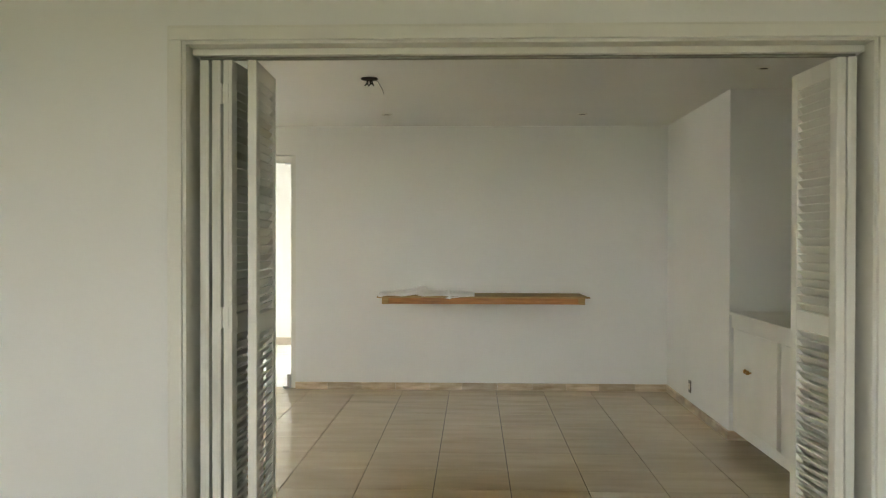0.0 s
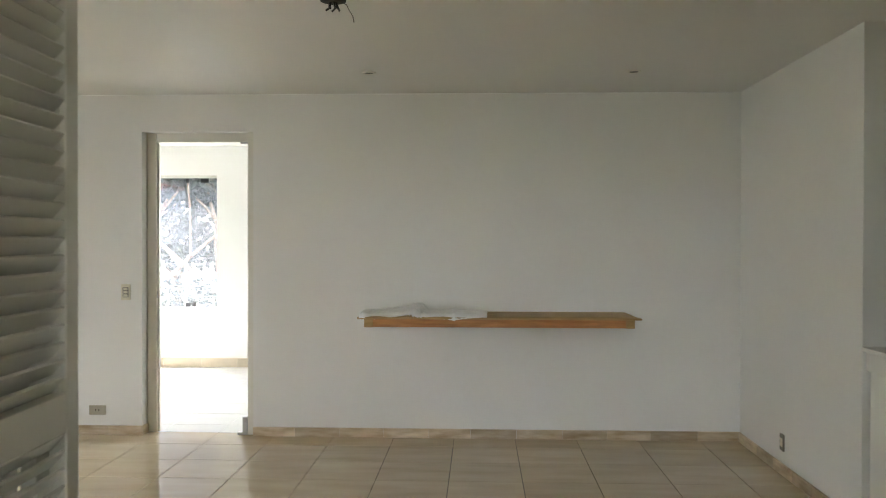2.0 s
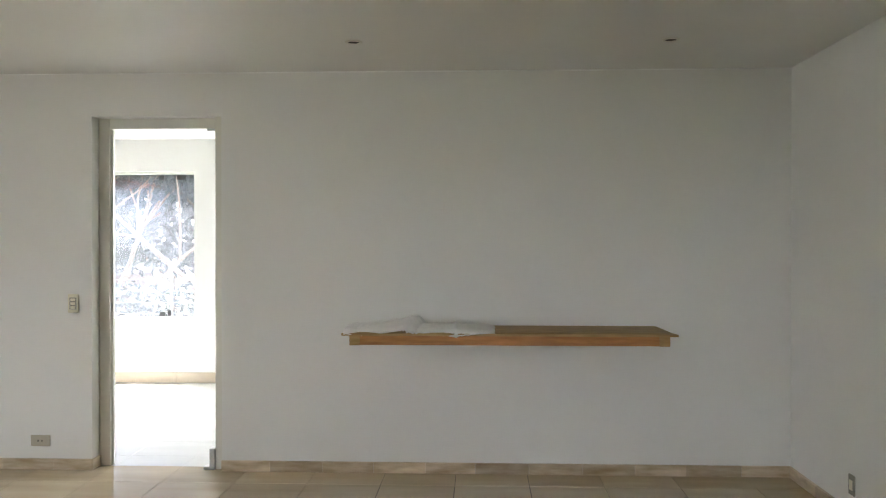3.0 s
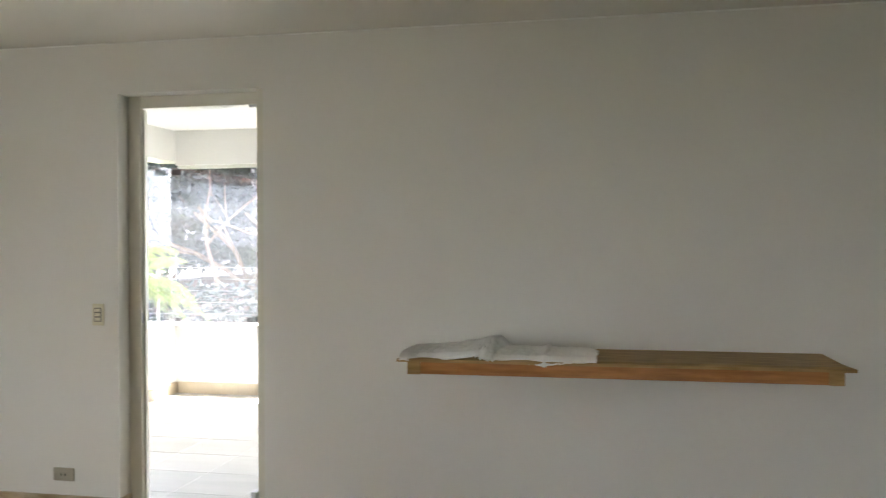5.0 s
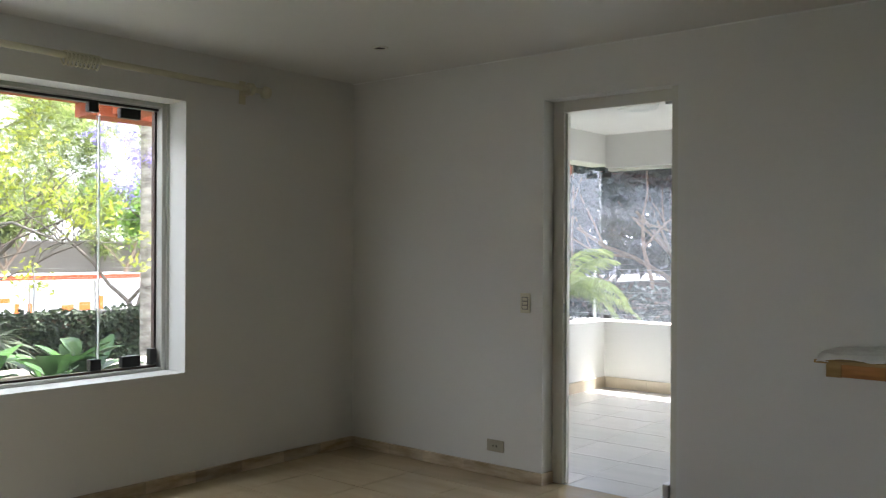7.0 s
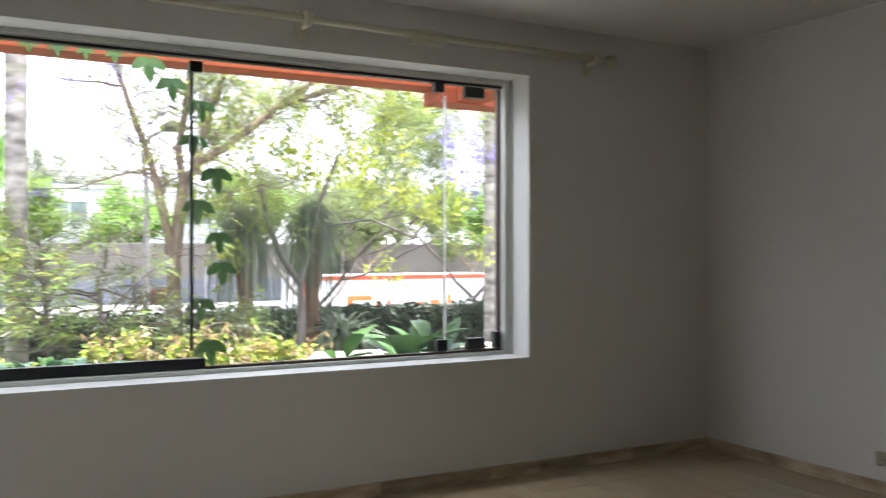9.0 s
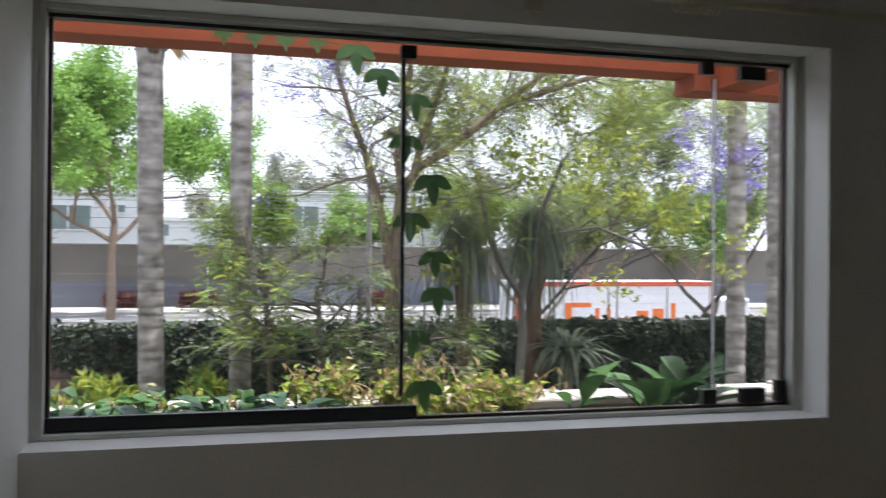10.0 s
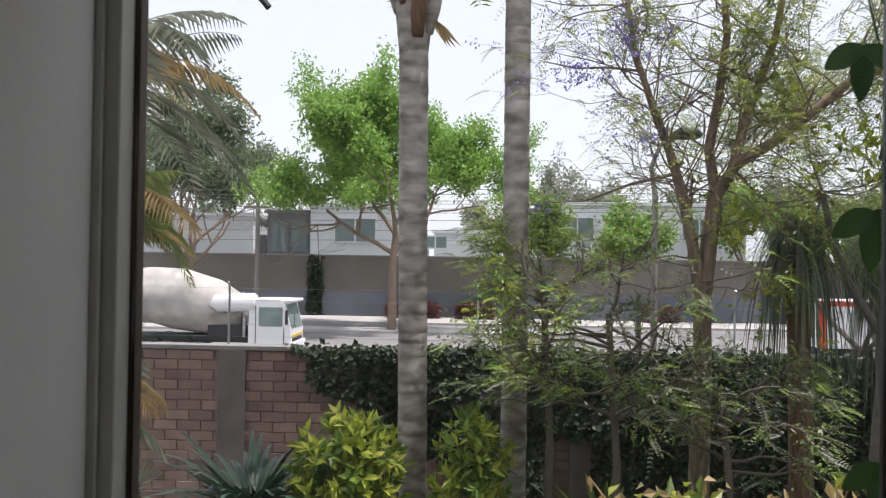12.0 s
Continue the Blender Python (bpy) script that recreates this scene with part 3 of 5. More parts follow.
def ceiling_box(x, y):
    d = thing("ceiling_outlet", "open dark ceiling box with loose wires hanging", "ceiling outlet", (x, y, H))
    part("plate", Shape().tube([(0, 0, -0.002), (0, 0, -0.01), (0, 0, -0.016)], [0.055, 0.055, 0.035], 20), RUST, d)
    rng = random.Random(4)
    for k in range(5):
        a = k * 1.3
        part("wire_stub", Shape().tube([(0.012 * math.cos(a), 0.012 * math.sin(a), -0.014), (0.02 * math.cos(a), 0.02 * math.sin(a), -0.035), (0.03 * math.cos(a + 0.6), 0.03 * math.sin(a + 0.6), -0.045 - 0.01 * rng.random())], 0.0045, 6), BLACK, d, "black wire stub")
    part("wire", Shape().tube([(0.03, 0, -0.012), (0.06, -0.02, -0.03), (0.075, -0.03, -0.06), (0.09, -0.04, -0.085), (0.095, -0.04, -0.11)], 0.0018, 5), RUST, d, "thin hanging wire")
ceiling_box(-0.42, 7.19)
def dome(x, y):
    d = thing("ceiling_lamp", "flat round white ceiling lamp, unlit", "ceiling light", (x, y, H))
    part("base", Shape().tube([(0, 0, -0.001), (0, 0, -0.02)], 0.15, 28), TRIM, d)
    part("cover", Shape().tube([(0, 0, -0.02), (0, 0, -0.045), (0, 0, -0.06)], [0.16, 0.15, 0.10], 28), LENS, d, "frosted white cover", True)
dome(-2.55, 11.4)

# ---- windows ----
def window_main():
    win = thing("window_1", "wide window with a cream frame and frameless sliding panes", "window", (XO, WY0, WZ0), kind="structure")
    def wp(name, s, m, label="", parent=None):
        o = part(name, s, m, parent or win, label)
        if not parent:
            o.location = -win.location
        return o
    fx0, fx1 = -3.945, -3.86
    wp("window_frame", Shape().box(fx0, fx1, WY0, WY0 + 0.04, WZ0 + 0.0, WZ1, 0.004).box(fx0 + 0.02, fx1 + 0.012, WY0, WY0 + 0.014, WZ0, WZ1), FRAMEPAINT)
    wp("window_frame", Shape().box(fx0, fx1, WY1 - 0.04, WY1, WZ0, WZ1, 0.004).box(fx0 + 0.02, fx1 + 0.012, WY1 - 0.014, WY1, WZ0, WZ1), FRAMEPAINT)
    wp("window_frame", Shape().box(fx0, fx1, WY0 + 0.04, WY1 - 0.04, WZ1 - 0.024, WZ1, 0.004).box(fx0, fx1 - 0.02, WY0 + 0.04, WY1 - 0.04, WZ1 - 0.032, WZ1 - 0.024), FRAMEPAINT)
    wp("window_frame", Shape().box(fx0, fx1, WY0 + 0.04, WY1 - 0.04, WZ0, WZ0 + 0.02, 0.004), FRAMEPAINT)
    wp("seal", Shape().box(fx0 + 0.0, fx0 + 0.03, WY0 + 0.04, WY0 + 0.052, WZ0 + 0.02, WZ1 - 0.045), SEAL, "dark brown edge seal")
    wp("seal", Shape().box(fx0 + 0.0, fx0 + 0.03, WY1 - 0.055, WY1 - 0.04, WZ0 + 0.02, WZ1 - 0.045), SEAL, "dark brown edge seal")
    g = wp("pane", Shape().box(-3.915, -3.907, WY0 + 0.05, 6.62, 0.66, WZ1 - 0.036), GLASS)
    g.visible_shadow = False
    g2 = wp("pane", Shape().box(-3.897, -3.889, 6.575, 7.915, 0.655, WZ1 - 0.036), GLASS)
    g2.visible_shadow = False
    g3 = wp("pane", Shape().box(-3.915, -3.907, 7.905, WY1 - 0.05, 0.655, WZ1 - 0.036), GLASS)
    g3.visible_shadow = False
    wp("bottom_rail", Shape().box(-3.93, -3.893, WY0 + 0.045, 6.645, 0.642, 0.692, 0.003), BLACK, "black bottom rail of the sliding pane")
    wp("top_track", Shape().box(-3.93, -3.88, WY0 + 0.045, WY1 - 0.05, WZ1 - 0.045, WZ1 - 0.032), BLACK, "thin black top track")
    wp("bottom_track", Shape().box(-3.92, -3.885, 6.645, WY1 - 0.05, 0.64, 0.652), SEAL, "thin dark bottom track")
    wp("edge_strip", Shape().box(-3.918, -3.90, 6.575, 6.59, 0.728, WZ1 - 0.06), BLACK, "black edge strip of the sliding pane")
    wp("edge_strip", Shape().box(-3.902, -3.886, 7.908, 7.913, 0.70, WZ1 - 0.11), LENS, "clear polished glass edge")
    for y, z, hy, hz in ((7.875, 2.055, 0.028, 0.025), (8.09, 2.045, 0.06, 0.028), (7.892, 0.685, 0.03, 0.03), (8.10, 0.685, 0.055, 0.03), (8.235, 0.70, 0.02, 0.045), (6.60, 2.04, 0.03, 0.025)):
        wp("fitting", Shape().box(-3.925, -3.88, y - hy, y + hy, z - hz, z + hz, 0.003), BLACK, "black glass clamp")
window_main()

def curtain_rod():
    z, x = 2.228, -3.60
    r = thing("curtain_rod", "cream wooden curtain rod on brackets with rings", "curtain rod", (x, 7.0, z))
    part("rod", Shape().tube([(0, -1.85, 0.036), (0, 1.75, 0.004)], 0.017, 12), ROD, r, "", True)
    for dy, dz in ((0.035, 0.019), (1.68, 0.004), (-1.68, 0.034)):
        br = part("bracket", Shape().box(-0.079, -0.071, dy - 0.022, dy + 0.022, -0.08, 0.055, 0.003).box(-0.071, 0.008, dy - 0.009, dy + 0.009, -0.034, -0.016, 0.002).tube([(0, dy - 0.014, 0), (0, dy + 0.014, 0)], 0.036, 14), ROD, r)
        br.location.z = dz
    for s in (-1, 1):
        y = 1.75 if s > 0 else -1.85
        part("finial", Shape().tube([(0, y, 0), (0, y + s * 0.02, 0), (0, y + s * 0.03, 0), (0, y + s * 0.06, 0), (0, y + s * 0.075, 0)], [0.015, 0.016, 0.036, 0.034, 0.016], 14), ROD, r, "", True)
    n = 24
    for k in range(9):
        y = 0.57 + k * 0.021
        ring = Shape()
        ring.tube([(0.034 * math.cos(2 * math.pi * i / n), y + 0.004 * math.sin(4 * math.pi * i / n), 0.0 + 0.034 * math.sin(2 * math.pi * i / n)) for i in range(n + 1)], 0.0045, 6, False)
        part("ring", ring, ROD, r, "", True)
curtain_rod()

def window_sunroom():
    win = thing("window_2", "frameless corner window with dusty glass", "window", (XW, SY, WZ0), kind="structure")
    def wp(name, s, m, label=""):
        o = part(name, s, m, win, label)
        o.location = -win.location
        return o
    yg = SY + 0.10
    for x0, x1 in ((-3.80, -2.97), (-2.965, -2.66)):
        wp("pane", Shape().box(x0, x1, yg, yg + 0.008, WZ0 + 0.02, 2.07), GLASSHAZE).visible_shadow = False
    for y0, y1 in ((10.36, 11.7), (11.705, yg)):
        wp("pane", Shape().box(-3.815, -3.807, y0, y1, WZ0 + 0.02, 2.07), GLASSHAZE).visible_shadow = False
    wp("window_frame", Shape().box(XW, -2.65, SY + 0.05, SY + 0.16, 2.065, 2.095), FRAMEPAINT)
    wp("window_sill", Shape().box(XO, -2.65, SY - 0.015, SY + 0.2, WZ0, WZ0 + 0.012, 0.003).box(XO, XW + 0.015, 10.35, SY - 0.015, WZ0, WZ0 + 0.012, 0.003), WALL)
    for x, z, hx, hz in ((-3.0, 2.035, 0.02, 0.025), (-2.81, 2.035, 0.045, 0.025), (-3.0, 0.67, 0.028, 0.025), (-2.93, 0.68, 0.018, 0.03), (-3.72, 2.03, 0.05, 0.025), (-3.72, 0.66, 0.03, 0.02)):
        wp("fitting", Shape().box(x - hx, x + hx, yg - 0.015, yg + 0.02, z - hz, z + hz, 0.003), BLACK, "black glass clamp")
window_sunroom()

# ---- outside: porch, ground, street ----
STREET = -3.0
GARDEN = -1.7
g = Shape()
g.add([(-3.95, -60, GARDEN), (-13.1, -60, GARDEN), (-13.1, 80, GARDEN), (-3.95, 80, GARDEN)], [(0, 3, 2, 1)])
g.add([(-13.1, -60, GARDEN), (-14.5, -60, GARDEN - 0.1), (-14.5, 80, GARDEN - 0.1), (-13.1, 80, GARDEN)], [(0, 3, 2, 1)])
g.add([(-14.5, -60, GARDEN - 0.1), (-24, -60, STREET - 0.02), (-24, 80, STREET - 0.02), (-14.5, 80, GARDEN - 0.1)], [(0, 3, 2, 1)])
g.add([(-24, -900, STREET - 0.02), (-1500, -900, STREET - 0.02), (-1500, 900, STREET - 0.02), (-24, 900, STREET - 0.02)], [(0, 3, 2, 1)])
g.add([(-3.95, 80, GARDEN), (-24, 80, STREET - 0.02), (-24, 900, STREET - 0.02), (900, 900, GARDEN), (900, -900, GARDEN), (-24, -900, STREET - 0.02), (-24, -60, STREET - 0.02), (-3.95, -60, GARDEN)], [(7, 6, 5, 4, 3, 2, 1, 0)])
structure("ground", g, GRASS, "dark garden soil with thin grass", "ground")
structure("road", Shape().box(-62, -27, -300, 300, STREET - 0.2, STREET), ASPHALT, "pale grey concrete avenue", "road")
structure("pavement", Shape().box(-67.9, -62, -300, 300, STREET - 0.2, STREET + 0.16), PAVE, "pale pavement with a raised kerb", "pavement")
structure("median", Shape().box(-57.5, -54.5, -300, 14, STREET, STREET + 0.15), PAVE, "low street median with a pale kerb", "kerb")

structure("porch_beam", Shape().box(-5.25, -5.03, -2.5, 14.5, 2.288, 2.75, 0.006), ORANGE, "terracotta painted pergola beam before the window", "beam")
structure("porch_cross_beam", Shape().box(-5.02, XO, 8.62, 8.84, 2.21, 2.50, 0.006).box(-5.255, -5.025, 8.48, 14.5, 2.195, 2.287), ORANGE, "terracotta painted cross beam joining the house", "beam")
structure("porch_bracket", Shape().tube([(-6.3, 4.83, 2.57), (-6.3, 4.94, 2.44)], 0.015, 8), DARKMETAL, "short dark metal bar hanging below the eave", "bracket")

planter = thing("planter", "long raised planter with pale stone coping", "planter", (-4.4, 6.5, 0), kind="structure")
def pp(name, s, m):
    o = part(name, s, m, planter)
    o.location = -planter.location
pp("planter_wall", Shape().box(-5.0, -4.78, 3.0, 12.5, GARDEN, 0.50), CONCRETE)
pp("soil", Shape().box(-4.78, XO, 3.0, 12.5, GARDEN, 0.47), SOIL)
rng = random.Random(11)
y = 3.0
while y < 12.3:
    l = rng.uniform(0.28, 0.5)
    o = part("coping_stone", Shape().box(-5.04 + rng.uniform(-0.02, 0.02), -4.74 + rng.uniform(-0.03, 0.02), y, y + l - 0.012, 0.50, 0.545 + rng.uniform(0, 0.02), 0.012), PLANTERSTONE, planter)
    o.location = -planter.location
    y += l
def stone(x, y, z, r):
    s = Shape()
    bm = bmesh.new()
    bmesh.ops.create_icosphere(bm, subdivisions=3, radius=1)
    for v in bm.verts:
        k = 1 + 0.25 * noise.noise(v.co * 1.7 + Vector((x, y, 0)))
        v.co = Vector((v.co.x * r * 0.7 * k, v.co.y * r * 1.3 * k, max(-0.4, v.co.z) * r * 0.55 * k))
    bm.verts.index_update()
    s.add([v.co.copy() for v in bm.verts], [[q.index for q in f.verts] for f in bm.faces])
    bm.free()
    o = part("stone", s, PLANTERSTONE, None, "", True)
    o.location = (x, y, z)
    tagged(o, "rounded pale grey stone in the planter", "stone")
stone(-4.45, 8.45, 0.50, 0.17)

# ---- garden wall ----
GWX, GWZ = -13.2, 0.25
gw = tagged(part("garden_wall", Shape().box(GWX - 0.18, GWX - 0.02, -20, 40, GARDEN - 0.1, GWZ - 0.06), MORTAR), "weathered pinkish brick garden wall with ivy", "garden wall", kind="structure")
part("coping", Shape().box(GWX - 0.22, GWX + 0.03, -20, 40, GWZ - 0.06, GWZ, 0.01), CONCRETE, gw)
for py in (2.78, 7.1, 11.5, -1.7):
    part("pier", Shape().box(GWX - 0.03, GWX + 0.03, py - 0.17, py + 0.17, GARDEN - 0.1, GWZ - 0.06), PIERM, gw, "grey concrete pier")
bl, bh = 0.30, 0.125
BRICK_MESH = Shape().box(-0.012, 0.012, -bl / 2 + 0.007, bl / 2 - 0.007, -bh / 2 + 0.006, bh / 2 - 0.006, 0.004).mesh("brick", BRICKM)
rng = random.Random(5)
count = 0
for r in range(15):
    z = GWZ - 0.06 - bh * (r + 0.5)
    for c in range(20):
        y = -0.6 + bl * (c + (0.5 if r % 2 else 0))
        if 2.6 < y < 2.96 or y > 5.4 and count > 298:
            continue
        if count >= 300:
            continue
        o = new("brick", BRICK_MESH)
        o.parent = gw
        o.location = (GWX - 0.012 + rng.uniform(-0.003, 0.004), y, z)
        count += 1
rest = Shape()
for r in range(15):
    z = GWZ - 0.06 - bh * (r + 0.5)
    for c in range(20, 60):
        y = -0.6 + bl * (c + (0.5 if r % 2 else 0))
        rest.box(GWX - 0.02, GWX + rng.uniform(-0.003, 0.004), y - bl / 2 + 0.007, y + bl / 2 - 0.007, z - bh / 2 + 0.006, z + bh / 2 - 0.006)
tagged(part("brickwork", rest, BRICKM, gw), kind="stuff")
FW = thing("wire_fence", "thin electric fence wires on metal posts above the wall", "fence", (GWX - 0.1, 2.5, GWZ))
for k in range(14):
    part("post", Shape().tube([(0, -6 + k * 3.1, -0.02), (0, -6 + k * 3.1, 0.72), (0.05, -6 + k * 3.1, 0.78)], 0.014, 6), STEEL, FW)
for k in range(5):
    part("wire", Shape().tube([(0, -6, 0.1 + k * 0.15), (0, 36, 0.1 + k * 0.15)], 0.0022, 4), STEEL, FW)


# ---- plants: generators ----
def grow(rng, start, direction, length, radius, depth, spread=0.7, up=0.25, kids=(2, 3), shrink=0.72, tips=None, tubes=None, n=6, wob=0.25):
    """Recursive branching: fills tubes with (points, radii), and tips with points and directions on the finer wood."""
    segs = 4
    pts, rad = [Vector(start)], [radius]
    d = Vector(direction).normalized()
    for i in range(segs):
        d = (d + unit(rng) * wob + Vector((0, 0, up * 0.3))).normalized()
        pts.append(pts[-1] + d * length / segs)
        rad.append(radius * (1 - 0.45 * (i + 1) / segs))
    tubes.append((pts, rad, max(3, n)))
    if depth <= 1:
        for i in range(1, len(pts)):
            tips.append((pts[i], (pts[i] - pts[i - 1]).normalized()))
    if depth > 0:
        for k in range(rng.randint(*kids)):
            i = rng.randint(2, segs)
            dd = (d + unit(rng) * spread + Vector((0, 0, up))).normalized()
            grow(rng, pts[i], dd, length * shrink * rng.uniform(0.8, 1.15), rad[i] * 0.72, depth - 1, spread, up, kids, shrink, tips, tubes, n - 1, wob)


def wood(tubes):
    s = Shape()
    for pts, rad, n in tubes:
        s.tube(pts, rad, n, False)
    return s


def pinnate(s, rng, base, d, length, pairs, leaflet, width, droop=0.3):
    """A feathery frond: leaflets in pairs on a drooping rib."""
    d = Vector(d).normalized()
    side = d.cross(Vector((0, 0, 1)))
    side = side.normalized() if side.length > 1e-3 else d.orthogonal()
    tilt = rng.uniform(-0.5, 0.5)
    for i in range(1, pairs + 1):
        u = i / pairs
        p = Vector(base) + d * length * u - Vector((0, 0, 1)) * droop * length * u * u
        l = leaflet * (1 - 0.55 * abs(u - 0.45) * 2)
        for sg in (-1, 1):
            dr = (side * sg + d * 0.6 + Vector((0, 0, tilt * sg - 0.1))).normalized()
            s.blade(p, dr, Vector((0, 0, 1)), max(l, leaflet * 0.3), width, 0.1)


def clump(s, rng, c, r, n, size, flat=0.8):
    for _ in range(n):
        v = unit(rng) * (rng.random() ** 0.5) * r
        v.z *= flat
        s.blade(c + v, unit(rng) + Vector((0, 0, -0.2)), unit(rng) + Vector((0, 0, 0.8)), size * rng.uniform(0.7, 1.3), size * 0.5, 0.15)


def tree(name, label, seed, base, height, radius, depth, leaf_mat, bark, kind="clump", leaf=0.12, per=8, spread=0.7, lean=(0, 0, 1), up=0.25, trunk=0.4, clump_r=0.4, keep=1.0, extra=None, kids=(2, 3), group="", shrink=0.72, bare=0.0):
    rng = random.Random(seed)
    t = thing(name, label, "tree", base, group)
    tubes, tips = [], []
    h0 = height * trunk
    pts = [Vector((0, 0, 0))]
    d = Vector(lean).normalized()
    for i in range(5):
        d = (d + unit(rng) * 0.08).normalized()
        pts.append(pts[-1] + d * h0 / 5)
    tubes.append((pts, [radius * (1.15 - 0.35 * i / 5) for i in range(6)], 10))
    for k in range(rng.randint(3, 4)):
        a = 2 * math.pi * k / 4 + rng.random()
        dd = Vector((math.cos(a) * spread, math.sin(a) * spread, 0.8)).normalized()
        grow(rng, pts[-1 - (k % 2)], dd, height * (1 - trunk) * 0.48, radius * 0.6, depth, spread, up, kids, shrink, tips, tubes)
    part("trunk", wood(tubes), bark, t, "", True)
    s, s2 = Shape(), Shape()
    for p, dd in tips:
        if rng.random() > keep or p.z < bare:
            continue
        tgt = s2 if (extra and rng.random() < extra[1]) else s
        if kind == "clump":
            clump(tgt, rng, p, clump_r, per, leaf)
        else:
            for _ in range(per):
                pinnate(tgt, rng, p, dd + unit(rng) * 0.9, leaf * 3.2, 7, leaf, leaf * 0.28)
    tagged(part("crown", s, leaf_mat, t), kind="stuff")
    if extra:
        tagged(part("blossom", s2, extra[0], t, extra[2]), kind="stuff")
    return t


def palm_trunk(name, label, x, y, z0, z1, r, seed, lean=0.0):
    rng = random.Random(seed)
    t = thing(name, label, "palm tree", (x, y, z0), "palm trunks")
    pts, rad = [], []
    z = 0.0
    while z < z1 - z0:
        stp = rng.uniform(0.09, 0.26)
        k = r * rng.uniform(0.985, 1.02)
        for u, q in ((0.0, 0.965), (0.014 / stp, 1.018), (0.4, 1.0), (1 - 0.014 / stp, 0.99)):
            pts.append((0, lean * (z + stp * u), z + stp * u))
            rad.append(k * q)
        z += stp
    part("trunk", Shape().tube(pts, rad, 18), PALMBARK, t, "", True)
    return t


def frond(s, rng, base, d, length, droop, pairs=26, leaflet=0.35, width=0.016, hang=0.25):
    """A palm frond: arching rib with long hanging leaflets."""
    d = Vector(d).normalized()
    side = d.cross(Vector((0, 0, 1)))
    side = side.normalized() if side.length > 1e-3 else Vector((0, 1, 0))
    prev = None
    for i in range(pairs + 1):
        u = i / pairs
        p = Vector(base) + d * length * u * (1 - 0.2 * droop * u) - Vector((0, 0, 1)) * droop * length * u * u
        if prev:
            s.tube([prev, p], 0.008 * (1 - u * 0.7), 4, False)
        l = leaflet * math.sin(math.pi * min(1, 0.15 + u * 0.8)) + 0.05
        for sg in (-1, 1):
            dr = (side * sg + d * 0.7 + Vector((0, 0, -hang + rng.uniform(-0.12, 0.12)))).normalized()
            s.blade(p, dr, Vector((0, 0, 1)), l, width, 0.2, droop=0.25)
        prev = p


# ---- garden palms and trees ----
p1 = palm_trunk("palm_tree", "tall grey ringed palm trunk in the garden", -10.6, 5.26, GARDEN, 3.75, 0.137, 1, -0.012)
p2 = palm_trunk("palm_tree", "tall grey ringed palm trunk in the garden", -10.6, 6.18, GARDEN, 4.4, 0.118, 2, -0.003)
palm_trunk("palm_tree", "tall pinkish ringed palm trunk beside the wall", -10.6, 12.35, GARDEN, 5.0, 0.12, 3)
palm_trunk("palm_tree", "tall grey ringed palm trunk beside the wall", -10.6, 12.95, GARDEN, 5.0, 0.13, 4)
def palm_crown(pt, z, seed):
    rng = random.Random(seed)
    part("boot", Shape().tube([(0, -0.06, z - 0.32), (0, -0.06, z - 0.1), (0, -0.06, z + 0.12), (0, -0.06, z + 0.45), (0, -0.06, z + 0.7)], [0.128, 0.152, 0.175, 0.20, 0.12], 16), PALMBARK, pt, "grey-brown fibrous crown base", True)
    for k in range(7):
        a = k * 0.9 + 0.3
        u = Vector((math.cos(a), math.sin(a), 0))
        b0 = Vector((0, -0.06, z - 0.12 + 0.05 * k)) + u * 0.135
        part("leaf_base", Shape().tube([b0, b0 + u * 0.05 + Vector((0, 0, 0.22)), b0 + u * 0.11 + Vector((0, 0, 0.45)), b0 + u * 0.24 + Vector((0, 0, 0.75))], [0.055, 0.075, 0.055, 0.025], 8), PONYBARK if k % 3 == 0 else PALMBARK, pt, "split brown leaf base", True)
    s = Shape()
    for k in range(11):
        a = k * 2.4
        frond(s, rng, (0, -0.06, z + 0.5), (math.cos(a), math.sin(a), 0.7 + 0.5 * rng.random()), 2.2, 0.5, 30, 0.5, 0.02)
    part("fronds", s, LEAF_MID, pt)
    s = Shape()
    for k in range(4):
        s.blade((0, 0.1, z + 0.1), (0.2 * k, 0.6, -0.6 - 0.2 * k), (1, 0, 0), 0.4, 0.05, 0.2)
    part("dead_leaf", s, LEAF_DRY, pt, "dry hanging leaf strip")
palm_crown(p1, 3.50 - GARDEN, 8)
palm_crown(p2, 4.3 - GARDEN, 9)

